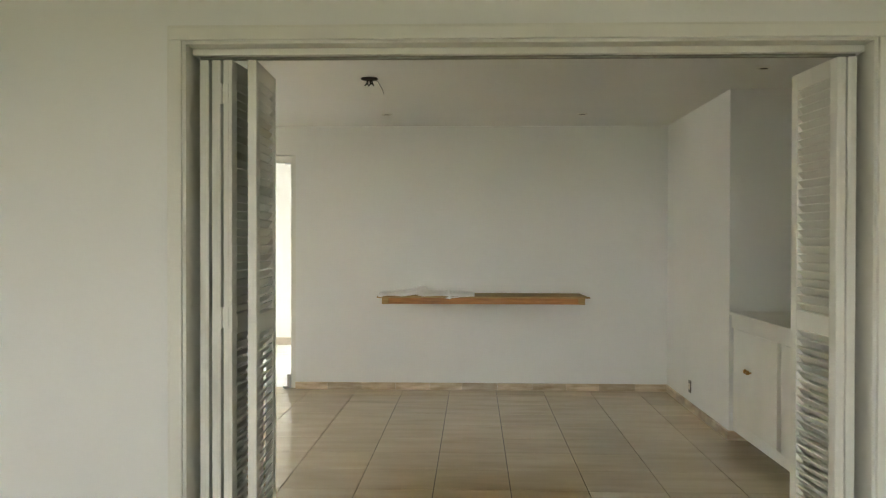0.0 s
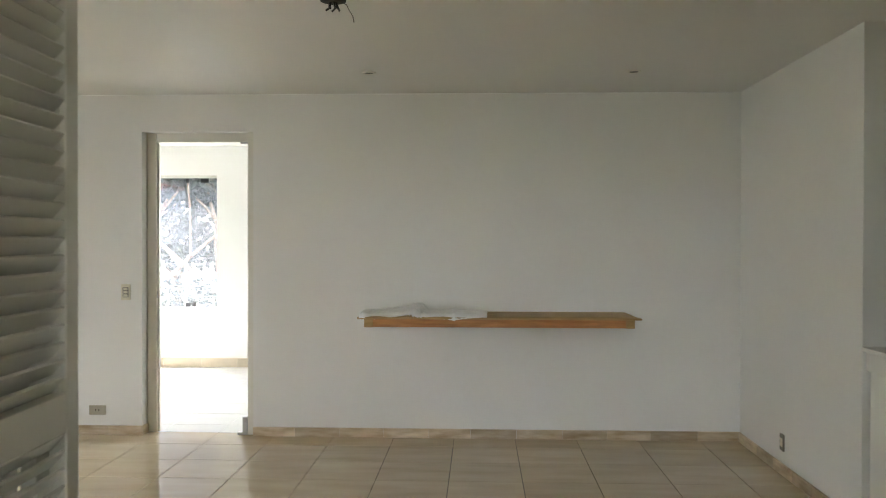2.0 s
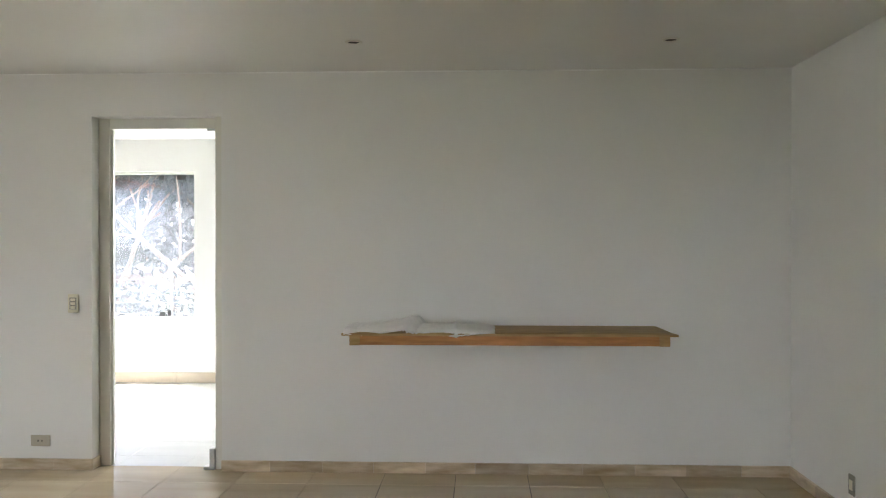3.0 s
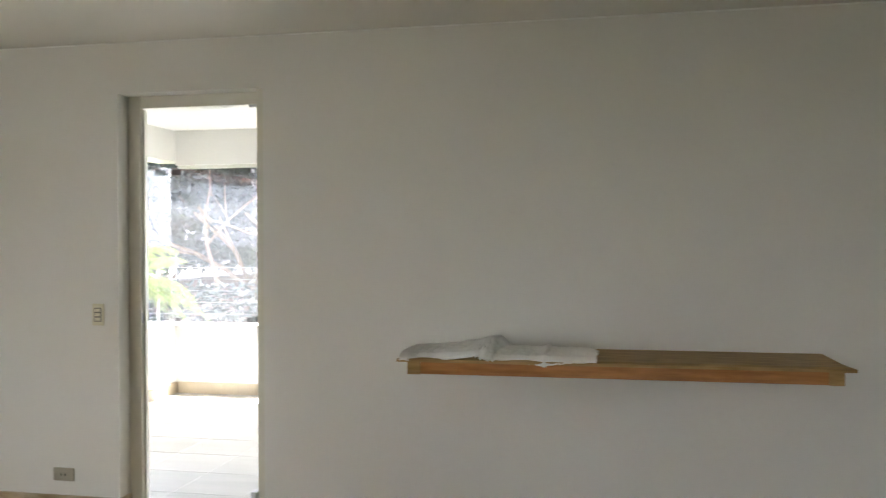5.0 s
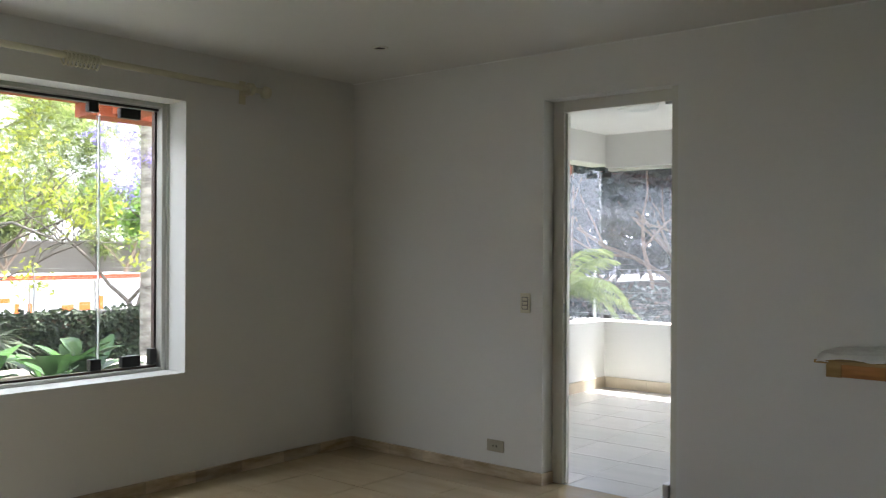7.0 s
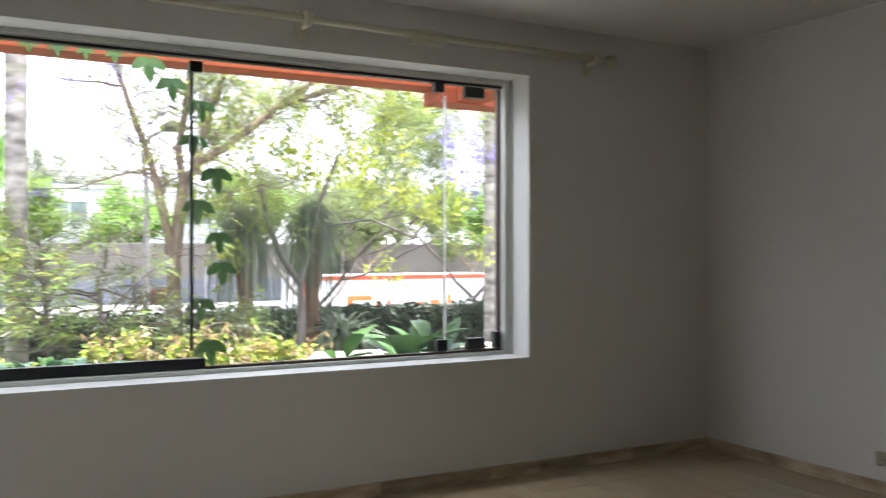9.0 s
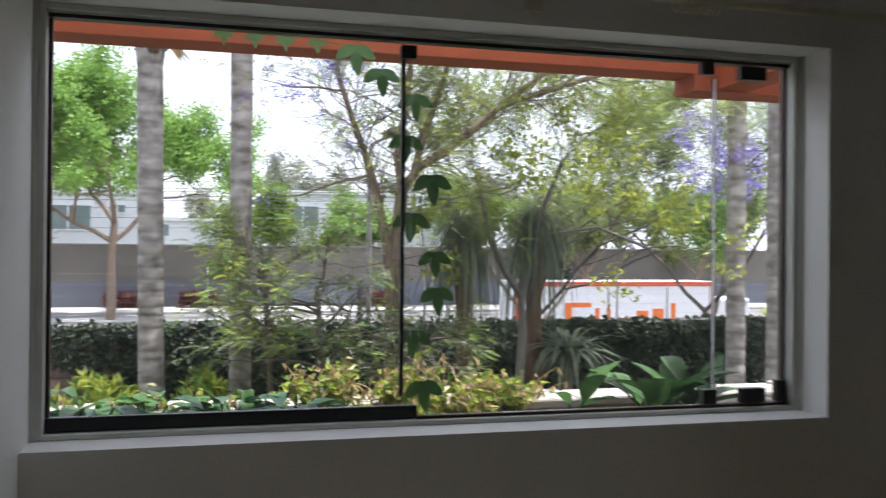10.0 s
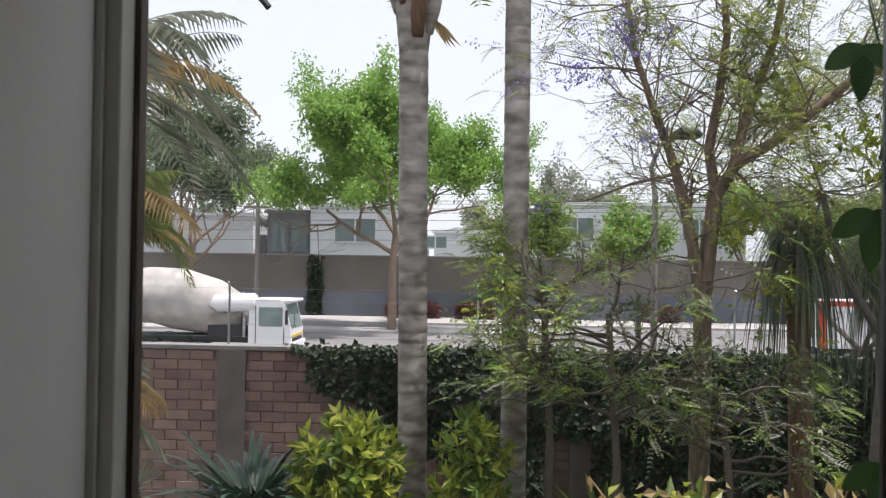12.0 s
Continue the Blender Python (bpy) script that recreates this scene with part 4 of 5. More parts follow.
def fork_tree():
    """Forked tree by the garden wall with many thin sparse branches."""
    rng = random.Random(21)
    t = thing("forked_tree", "brown forked tree with sparse feathery leaves", "tree", (-10.6, 7.7, GARDEN))
    o = Vector((-10.6, 7.7, GARDEN))
    def P(y, z, x=0.0):
        return Vector((x, y, z)) - Vector((0, o.y, o.z))
    tubes, tips = [], []
    main = [P(7.84, GARDEN), P(7.86, -0.6), P(7.88, 0.4), P(7.87, 1.0), P(7.93, 1.55), P(7.98, 1.96)]
    tubes.append((main, [0.105, 0.095, 0.085, 0.08, 0.075, 0.07], 10))
    second = [P(7.86, 1.0), P(7.78, 1.45, 0.05), P(7.66, 1.96, 0.1), P(7.56, 2.3, 0.1), P(7.40, 2.72, 0.1), P(7.25, 3.23), P(7.15, 3.8), P(7.08, 4.6)]
    tubes.append((second, [0.06, 0.055, 0.05, 0.042, 0.035, 0.028, 0.022, 0.015], 8))
    mid = [P(7.98, 1.96), P(7.94, 2.4, -0.1), P(8.02, 2.84, -0.1), P(8.07, 3.45), P(8.02, 4.0), P(8.1, 4.9)]
    tubes.append((mid, [0.052, 0.048, 0.042, 0.034, 0.028, 0.016], 8))
    right = [P(7.98, 1.96), P(8.14, 2.24, 0.1), P(8.46, 2.44, 0.1), P(8.82, 2.74, 0.2), P(9.1, 2.98, 0.2), P(9.5, 3.3, 0.3), P(10.1, 3.9, 0.4)]
    tubes.append((right, [0.058, 0.055, 0.05, 0.045, 0.04, 0.03, 0.018], 8))
    right2 = [P(8.07, 2.1, 0.1), P(8.26, 2.7), P(8.5, 3.4), P(8.7, 4.6)]
    tubes.append((right2, [0.045, 0.04, 0.034, 0.024], 8))
    far = [P(9.1, 2.98, 0.2), P(9.52, 3.14, 0.3), P(9.94, 3.28, 0.4), P(10.36, 3.40, 0.5), P(10.95, 3.38, 0.6), P(11.6, 3.2, 0.7)]
    tubes.append((far, [0.036, 0.034, 0.03, 0.026, 0.02, 0.012], 7))
    twig = [P(7.28, 3.1), P(7.0, 3.12, 0.05), P(6.7, 3.1, 0.1), P(6.4, 3.16, 0.1)]
    tubes.append((twig, [0.016, 0.013, 0.009, 0.005], 6))
    low = [P(7.6, 2.15, 0.1), P(7.2, 2.05, 0.1), P(6.8, 1.9), P(6.42, 1.88)]
    tubes.append((low, [0.018, 0.013, 0.009, 0.005], 6))
    for limb in (second, mid, right, right2, far):
        for i in range(1, len(limb)):
            for k in range(7):
                a = limb[i - 1].lerp(limb[i], rng.random())
                dd = (unit(rng) + (limb[i] - limb[i - 1]).normalized() * 0.5 + Vector((0, 0, 0.1))).normalized()
                grow(rng, a, dd, rng.uniform(0.5, 1.0), 0.010, 2, 0.8, 0.05, (2, 3), 0.7, tips, tubes, 4, 0.35)
    part("trunk", wood(tubes), BARK, t, "", True)
    s, y2, b = Shape(), Shape(), Shape()
    for p, dd in tips:
        q = p + o - Vector((0, 0, 0))
        dens = 0.55 if q.y < 8.1 else 1.0
        for _ in range(1 if rng.random() < dens else 0):
            pinnate(s if rng.random() < 0.6 else y2, rng, p, dd + unit(rng) * 0.7, rng.uniform(0.18, 0.32), 8, 0.055, 0.016, 0.4)
        if q.y < 7.5 and q.z > 2.2 and rng.random() < 0.12:
            clump(b, rng, p, 0.08, 14, 0.035)
    for c, m in ((P(6.68, 3.10, 0.1), 30), (P(6.84, 3.04, 0.1), 16), (P(6.52, 3.02), 9), (P(6.43, 1.86), 12)):
        for _ in range(m):
            clump(b, rng, c + Vector((rng.gauss(0, 0.06), rng.gauss(0, 0.10), rng.gauss(0, 0.05))), 0.04, 7, 0.035)
    tagged(part("foliage", s, LEAF_OLIVE, t), kind="stuff")
    tagged(part("young_foliage", y2, LEAF_YEL, t, "bright yellow-green young leaves"), kind="stuff")
    tagged(part("blossom", b, LEAF_PURPLE, t, "purple blossom"), kind="stuff")
fork_tree()

def feathery_tree(name, label, seed, x, y, z0, z1, spread, mats, tall, dens=1.0, lf=0.06):
    rng = random.Random(seed)
    t = thing(name, label, "tree", (x, y, z0))
    tubes, tips = [], []
    top = [Vector((0, 0, 0)), Vector((0.05, 0.03, tall * 0.25)), Vector((-0.02, -0.05, tall * 0.5))]
    tubes.append((top, [0.045, 0.035, 0.028], 6))
    for k in range(16):
        u = rng.uniform(0.3, 1.0)
        a = rng.uniform(0, 6.28)
        st = top[1].lerp(top[2], u)
        grow(rng, st, (math.cos(a), math.sin(a), rng.uniform(-0.1, 0.9)), spread * rng.uniform(0.5, 0.9), 0.016, 2, 0.7, 0.05, (2, 3), 0.7, tips, tubes, 5, 0.3)
    part("trunk", wood(tubes), TWIG, t, "", True)
    shapes = [Shape() for _ in mats]
    for p, dd in tips:
        for _ in range(2):
            if rng.random() < dens:
                d = dd + unit(rng) * 0.9
                d.z *= 0.35
                pinnate(rng.choice(shapes), rng, p, d, rng.uniform(0.12, 0.22), 8, lf * 0.7, lf * 0.40, 0.3)
                clump(rng.choice(shapes), rng, p, 0.17, 4, lf * 0.7, 0.5)
    for s, m in zip(shapes, mats):
        tagged(part("foliage", s, m, t), kind="stuff")
feathery_tree("feathery_shrub", "tall feathery olive-green shrub before the ivy wall", 31, -10.0, 7.0, GARDEN, 1.5, 1.0, (LEAF_MID, LEAF_OLIVE, LEAF_GREY), 5.2, 0.42)
feathery_tree("feathery_shrub", "tall feathery olive-green shrub before the ivy wall", 32, -9.8, 7.9, GARDEN, 1.0, 0.8, (LEAF_MID, LEAF_GREY, LEAF_OLIVE), 4.0, 0.42)
feathery_tree("feathery_shrub", "low spreading yellow-green feathery shrub", 33, -10.2, 6.45, GARDEN, 1.5, 0.75, (LEAF_YEL, LEAF_BRIGHT, LEAF_OLIVE), 5.9, 0.5)

def thin_tree(x, y, seed, pts, r):
    rng = random.Random(seed)
    t = thing("slender_tree", "slender tree with pale grey forked trunk", "tree", (x, y, GARDEN))
    tubes, tips = [], []
    o = Vector((x, y, GARDEN))
    for line, rr in pts:
        tubes.append(([Vector(q) - o for q in line], [rr * (1 - 0.5 * i / len(line)) for i in range(len(line))], 8))
    for line, rr in pts[1:]:
        for k in range(7):
            a = Vector(line[-1]) - o
            grow(rng, a, unit(rng) + Vector((0, 0, 0.4)), 0.7, 0.012, 2, 0.8, 0.1, (2, 3), 0.7, tips, tubes, 4)
    part("trunk", wood(tubes), GREYBARK, t, "", True)
    s = Shape()
    for p, dd in tips:
        clump(s, rng, p, 0.12, 3, 0.09)
    tagged(part("foliage", s, LEAF_YEL, t), kind="stuff")
thin_tree(-10.6, 9.43, 41, [([(-10.6, 9.40, GARDEN), (-10.6, 9.43, -0.35), (-10.6, 9.47, 0.3), (-10.6, 9.45, 0.75)], 0.07),
                            ([(-10.6, 9.45, 0.75), (-10.55, 9.2, 1.1), (-10.5, 9.0, 1.5), (-10.5, 8.9, 2.0)], 0.045),
                            ([(-10.6, 9.45, 0.75), (-10.65, 9.6, 1.2), (-10.7, 9.75, 1.8), (-10.7, 10.0, 2.4)], 0.045),
                            ([(-10.7, 9.75, 1.5), (-10.5, 10.4, 1.6), (-10.4, 11.0, 1.35)], 0.02)], 0.06)

def ponytail(x, y, zc, ztop, seed, n=330, ln=1.15):
    """Tree with a thick neck and a fountain of hanging strap leaves."""
    rng = random.Random(seed)
    t = thing("ponytail_palm", "ponytail palm with long drooping grey-green leaves", "palm tree", (x, y, GARDEN), "ponytail palms")
    h = zc - GARDEN
    part("trunk", Shape().tube([(0, 0, 0), (0.03, 0.02, h * 0.35), (0, 0, h * 0.7), (0, 0, h)], [0.16, 0.11, 0.10, 0.14], 10), PONYBARK, t, "red-brown trunk", True)
    s = Shape()
    for k in range(n):
        a = rng.uniform(0, 6.28)
        d = Vector((math.cos(a), math.sin(a), rng.uniform(0.0, 1.3))).normalized()
        s.blade((0, 0, h + rng.uniform(-0.1, 0.15)), d, (0, 0, 1), ln * rng.uniform(0.35, 1.0), 0.017, 0.25, droop=rng.uniform(0.5, 2.2), segs=6)
    tagged(part("leaves", s, LEAF_STRAP, t), kind="stuff")
ponytail(-10.6, 8.74, 1.55, 1.9, 51)
ponytail(-10.9, 9.72, 1.65, 2.2, 52, 360)
def strap_clump(name, label, x, y, z, seed, n, ln, mat, wd=0.03, droop=(0.3, 0.9), rise=(0.3, 1.6)):
    rng = random.Random(seed)
    t = thing(name, label, "plant", (x, y, z))
    part("stem", Shape().tube([(0, 0, -0.02), (0, 0, 0.12)], [0.05, 0.03], 8), BARK, t)
    s = Shape()
    for k in range(n):
        a = rng.uniform(0, 6.28)
        d = Vector((math.cos(a), math.sin(a), rng.uniform(*rise))).normalized()
        s.blade((0, 0, 0.08), d, (0, 0, 1), ln * rng.uniform(0.6, 1.1), wd, 0.25, droop=rng.uniform(*droop), segs=5)
    tagged(part("leaves", s, mat, t), kind="stuff")
    return t
y1 = strap_clump("yucca", "tall yucca with arching grey-green strap leaves", -10.6, 10.05, GARDEN, 61, 150, 0.95, LEAF_STRAP, 0.05)
y1.location.z = -0.03
part("trunk", Shape().tube([(0, 0, GARDEN + 0.03), (0, 0, 0.05)], [0.08, 0.06], 8), BARK, y1)
strap_clump("cycad", "dark green cycad in the garden bed", -10.2, 3.85, GARDEN + 0.62, 62, 120, 1.4, LEAF_BLUE, 0.06, (0.2, 0.5), (0.6, 1.8))
strap_clump("agapanthus", "bright green strap-leaved clump at the wall", -10.3, 7.0, GARDEN + 0.3, 63, 60, 1.1, LEAF_MID, 0.07, (0.1, 0.5), (0.8, 2.2))
strap_clump("spiky_plant", "small spiky grey plant by the wall", -9.8, 2.95, -0.75, 64, 40, 0.4, LEAF_STRAP, 0.02, (0.0, 0.2), (-0.2, 1.5))
strap_clump("bromeliad", "bright yellow-green spiky plant by the far wall", -14.3, 15.6, -0.3, 65, 30, 1.2, LEAF_YEL, 0.09, (0.1, 0.5), (0.6, 2.2))

def shrub(name, label, x, y, z, rx, rz, seed, n, leaf, mats, base):
    rng = random.Random(seed)
    t = thing(name, label, "shrub", (x, y, base))
    tubes = []
    tips = []
    for k in range(9):
        a = rng.uniform(0, 6.28)
        grow(rng, (0, 0, 0), (math.cos(a) * 0.5, math.sin(a) * 0.5, 1), (z - base) * 0.6, 0.014, 1, 0.5, 0.3, (2, 3), 0.7, tips, tubes, 5)
    part("stems", wood(tubes), TWIG, t)
    shapes = [Shape() for _ in mats]
    for k in range(n):
        v = unit(rng) * (rng.random() ** 0.4)
        c = Vector((v.x * rx, v.y * rx, (z - base) + v.z * rz))
        up = (v + Vector((0, 0, 0.6))).normalized()
        s = rng.choice(shapes)
        for q in range(6):
            s.blade(c, up * 0.6 + unit(rng), up, leaf * rng.uniform(0.7, 1.3), leaf * 0.42, 0.2)
    for s, m in zip(shapes, mats):
        tagged(part("foliage", s, m, t), kind="stuff")
shrub("shrub", "yellow-green broadleaf shrub before the brick wall", -9.9, 4.76, -0.5, 0.48, 0.55, 71, 420, 0.125, (LEAF_YEL, LEAF_YEL, LEAF_MID), GARDEN)
shrub("shrub", "small variegated yellow-green shrub between the palms", -9.9, 5.82, -0.5, 0.32, 0.6, 72, 200, 0.125, (LEAF_YEL, LEAF_MID), GARDEN)
shrub("shrub", "low green shrub at the foot of the palms", -9.7, 6.3, -1.1, 0.6, 0.4, 73, 160, 0.11, (LEAF_MID, LEAF_YEL), GARDEN)

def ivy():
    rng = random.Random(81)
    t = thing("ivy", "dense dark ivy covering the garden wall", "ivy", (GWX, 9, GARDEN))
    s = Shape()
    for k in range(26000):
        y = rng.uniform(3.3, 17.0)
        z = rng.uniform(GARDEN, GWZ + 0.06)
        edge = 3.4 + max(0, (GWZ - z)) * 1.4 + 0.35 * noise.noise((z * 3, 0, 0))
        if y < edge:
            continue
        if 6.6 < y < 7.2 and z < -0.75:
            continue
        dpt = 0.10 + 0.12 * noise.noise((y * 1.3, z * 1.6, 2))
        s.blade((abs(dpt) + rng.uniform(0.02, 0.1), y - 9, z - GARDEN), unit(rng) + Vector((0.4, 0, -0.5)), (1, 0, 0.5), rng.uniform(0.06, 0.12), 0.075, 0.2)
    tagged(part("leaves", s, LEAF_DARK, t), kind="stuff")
ivy()

# ---- planter plants by the window ----
def broad_leaf_plant(x, y, z, seed, n, ln, mat, label, rise):
    rng = random.Random(seed)
    t = thing("broadleaf_plant", label, "plant", (x, y, z))
    for k in range(n):
        a = rng.uniform(0, 6.28)
        st = rng.uniform(0.08, 0.24)
        d = Vector((math.cos(a), math.sin(a), rng.uniform(0.5, 1.6))).normalized()
        tip = d * st * 0.8
        part("stalk", Shape().tube([(0, 0, -0.02), tip * 0.5, tip], 0.006, 5, False), mat, t)
        out = Vector((math.cos(a), math.sin(a), rng.uniform(*rise)))
        part("leaf", Shape().blade(tip, out, (0, 0, 1), ln * rng.uniform(0.75, 1.2), ln * rng.uniform(0.32, 0.42), 0.35, droop=rng.uniform(0.1, 0.35) if rise[0] > 0.3 else rng.uniform(0.3, 0.75), segs=7), mat, t, "", True)
    return t
LEAF_PLANTER = leaf_material("broad_planter_leaves", (0.035, 0.10, 0.03), (0.10, 0.20, 0.05), through=0.35, rough=0.3)
LOW, HIGH, MIDDLE = (0.0, 0.65), (0.35, 1.5), (0.1, 0.7)
for x, y, sd, n, ln, m, rise in ((-4.45, 5.42, 1, 16, 0.24, LEAF_BLUE, LOW), (-4.55, 5.66, 2, 9, 0.20, LEAF_PLANTER, LOW), (-4.42, 5.95, 3, 26, 0.24, LEAF_BLUE, LOW), (-4.42, 6.18, 5, 22, 0.22, LEAF_BLUE, LOW),
                                 (-4.62, 7.60, 7, 5, 0.27, LEAF_PLANTER, HIGH), (-4.5, 7.98, 8, 12, 0.33, LEAF_PLANTER, HIGH), (-4.45, 5.15, 9, 10, 0.24, LEAF_BLUE, LOW), (-4.66, 5.38, 11, 12, 0.22, LEAF_PLANTER, MIDDLE), (-4.64, 5.62, 12, 12, 0.20, LEAF_PLANTER, MIDDLE), (-4.66, 6.0, 13, 12, 0.18, LEAF_PLANTER, MIDDLE), (-4.6, 6.3, 14, 12, 0.2, LEAF_BLUE, MIDDLE), (-4.5, 8.17, 10, 8, 0.30, LEAF_PLANTER, HIGH)):
    broad_leaf_plant(x, y, 0.48, 100 + sd, n, ln, m, "broad-leaved green plant in the planter", rise)
def ragged_bush(x, y, seed, h, n):
    rng = random.Random(seed)
    t = thing("ragged_bush", "ragged sunlit bush with half-dry yellow leaves", "shrub", (x, y, 0.47))
    tubes, tips = [], []
    for k in range(7):
        a = rng.uniform(0, 6.28)
        grow(rng, (rng.uniform(-0.1, 0.1), rng.uniform(-0.2, 0.2), -0.02), (math.cos(a) * 0.7, math.sin(a) * 1.0, rng.uniform(0.5, 1.3)), h * rng.uniform(0.35, 0.7), 0.006, 1, 0.6, 0.2, (2, 3), 0.7, tips, tubes, 5, 0.3)
    part("stems", wood(tubes), LEAF_DRY, t)
    shapes = [Shape(), Shape(), Shape()]
    for p, dd in tips:
        for q in range(n):
            s = shapes[min(2, int(rng.random() ** 1.1 * 3))]
            s.blade(p + unit(rng) * 0.04, unit(rng) + Vector((0, 0, -0.4)), unit(rng) + Vector((0, 0, 1)), rng.uniform(0.03, 0.07), 0.028, 0.25)
    for s, m in zip(shapes, (LEAF_YEL, LEAF_MID, LEAF_DRY)):
        tagged(part("foliage", s, m, t), kind="stuff")
    return t, rng
def dry_stalks(t, rng, h):
    """Bare bent stalks with a few curled dry leaves."""
    stalks, curled = Shape(), Shape()
    for k in range(6):
        p = Vector((rng.uniform(-0.08, 0.08), rng.uniform(-0.12, 0.12), -0.02))
        d = Vector((rng.uniform(-0.3, 0.3), rng.uniform(-0.6, 0.6), 1.0)).normalized()
        pts = [p]
        for i in range(5):
            d = (d + unit(rng) * 0.25 - Vector((0, 0, 0.10 * i))).normalized()
            pts.append(pts[-1] + d * h * rng.uniform(0.2, 0.3))
            for _ in range(2):
                curled.blade(pts[-1], unit(rng) + Vector((0, 0, -1.2)), unit(rng), rng.uniform(0.022, 0.042), 0.016, 0.5, droop=0.4, segs=3)
        stalks.tube(pts, [0.004, 0.0038, 0.0034, 0.003, 0.0025, 0.002], 5, False)
    part("stalks", stalks, LEAF_DRY, t, "bare dry stalks")
    tagged(part("dry_leaves", curled, LEAF_DRY, t, "curled dry leaves"), kind="stuff")
for x, y, sd, h in ((-4.78, 6.40, 1, 0.32), (-4.78, 6.58, 2, 0.36), (-4.8, 6.78, 6, 0.28), (-4.78, 6.98, 3, 0.36), (-4.8, 7.16, 7, 0.26), (-4.78, 7.32, 4, 0.32), (-4.72, 5.45, 5, 0.2), (-4.75, 5.75, 8, 0.16)):
    dry_stalks(*ragged_bush(x, y, 200 + sd, h * 0.9, 5), h * 0.8)

def vine():
    rng = random.Random(91)
    t = thing("hanging_vine", "green vine hanging before the window", "vine", (-4.2, 6.5, 2.1))
    o = Vector((-4.2, 6.5, 2.1))
    line = [Vector((-4.2, y, z)) - o for y, z in ((5.6, 2.19), (5.88, 2.155), (6.0, 2.15), (6.12, 2.14), (6.25, 2.145), (6.4, 2.12), (6.51, 2.03), (6.65, 1.93), (6.69, 1.76), (6.73, 1.60), (6.72, 1.44), (6.74, 1.28), (6.75, 1.13), (6.73, 0.95), (6.70, 0.74))]
    part("stem", Shape().tube(line, 0.0025, 5, False), LEAF_VINE, t)
    for i in range(1, len(line)):
        p = line[i]
        sg = -1 if i in (8, 10, 13) else 1
        q = p + Vector((rng.uniform(-0.02, 0.03), sg * 0.035, -0.005))
        part("petiole", Shape().tube([p, q], 0.002, 4, False), LEAF_VINE, t)
        size = 0.055 if i < 5 else rng.uniform(0.095, 0.115)
        for k in (-1, 0, 1):
            d = Vector((0.1, 0.1 * sg + k * 0.85, -1.0 + 0.55 * abs(k)))
            part("leaf", Shape().blade(q, d, (1, 0, 0.2), size * (1.0 if k == 0 else 0.85), size * 0.46, 0.12, droop=0.12, segs=6), LEAF_VINE, t, "", True)
vine()

# ---- areca palm at the edge of the garden ----
def areca(x, y, z, seed, n, ln, label, mat=LEAF_OLIVE, fan=2.4, old=True):
    rng = random.Random(seed)
    t = thing("areca_palm", label, "palm tree", (x, y, GARDEN), "areca palms")
    h = z - GARDEN
    part("trunk", Shape().tube([(0, 0, 0), (0.02, 0.02, h * 0.5), (0, 0, h)], [0.08, 0.06, 0.05], 10), PALMBARK, t)
    g1, g2 = Shape(), Shape()
    for k in range(n):
        a = k * fan + rng.uniform(-0.3, 0.3) if fan > 2 else 1.57 + (k - n / 2) * fan + rng.uniform(-0.1, 0.1)
        frond(g2 if old and k % 4 == 0 else g1, rng, (0, 0, h + rng.uniform(-0.4, 0.2)), (math.cos(a), math.sin(a), rng.uniform(0.1, 1.3)), ln * rng.uniform(0.75, 1.1), rng.uniform(0.35, 0.8), 30, 0.30, 0.013, rng.uniform(0.4, 1.1))
    part("fronds", g1, mat, t)
    if old:
        part("old_fronds", g2, LEAF_DRY, t, "yellowed dry fronds")
areca(-9.4, 2.72, 2.85, 111, 14, 1.9, "areca palm with yellowing arching fronds", LEAF_GREY, 0.2)
areca(-9.2, 2.75, 1.75, 112, 12, 1.35, "areca palm with yellowing arching fronds", LEAF_OLIVE, 0.25)
areca(-9.0, 2.75, 0.55, 113, 9, 1.0, "low areca palm with pale arching fronds", LEAF_GREY, 0.3)

# ---- street and far side ----
fw = tagged(part("street_wall", Shape().box(-68.4, -68, -120, -7.65, -1.0, 1.6).box(-68.4, -68, -6.6, 32.0, -1.0, 1.6).box(-68.4, -68, 34, 160, -1.0, 1.6), FARWALL), "long grey-brown rendered wall across the avenue", "street wall", kind="structure")
part("wall_base", Shape().box(-68.35, -67.97, -120, -7.65, STREET, -1.0).box(-68.35, -67.97, -6.6, 32.0, STREET, -1.0).box(-68.35, -67.97, 34, 160, STREET, -1.0), FARWALL2, fw, "bluish grey painted wall base")
part("wall_cap", Shape().box(-68.5, -67.9, -120, 160, 1.6, 1.7), CONCRETE, fw)

def hedge(name, label, x0, x1, y0, y1, z0, z1, seed, n, leaf, mat):
    rng = random.Random(seed)
    t = thing(name, label, "hedge", ((x0 + x1) / 2, (y0 + y1) / 2, z0))
    s = Shape()
    c = Vector(t.location)
    for k in range(n):
        p = Vector((rng.uniform(x0, x1), rng.uniform(y0, y1), rng.uniform(z0, z1)))
        s.blade(p - c, unit(rng), unit(rng), leaf * rng.uniform(0.7, 1.4), leaf * 0.6, 0.2)
    tagged(part("foliage", s, mat, t), kind="stuff")
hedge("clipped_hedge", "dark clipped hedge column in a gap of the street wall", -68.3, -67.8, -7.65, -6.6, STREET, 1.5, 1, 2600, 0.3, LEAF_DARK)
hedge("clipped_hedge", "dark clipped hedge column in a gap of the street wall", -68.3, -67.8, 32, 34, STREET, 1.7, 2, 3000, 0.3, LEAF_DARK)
for k, (a, b) in enumerate(((-1.6, 2.2), (3.6, 6.2), (-15, -13), (17, 19.5), (33, 39))):
    hedge("street_shrub", "low dark red shrub along the street wall", -67.6, -66.2, a, b, STREET + 0.15, STREET + 1.2, 10 + k, 1500, 0.3, LEAF_RED)

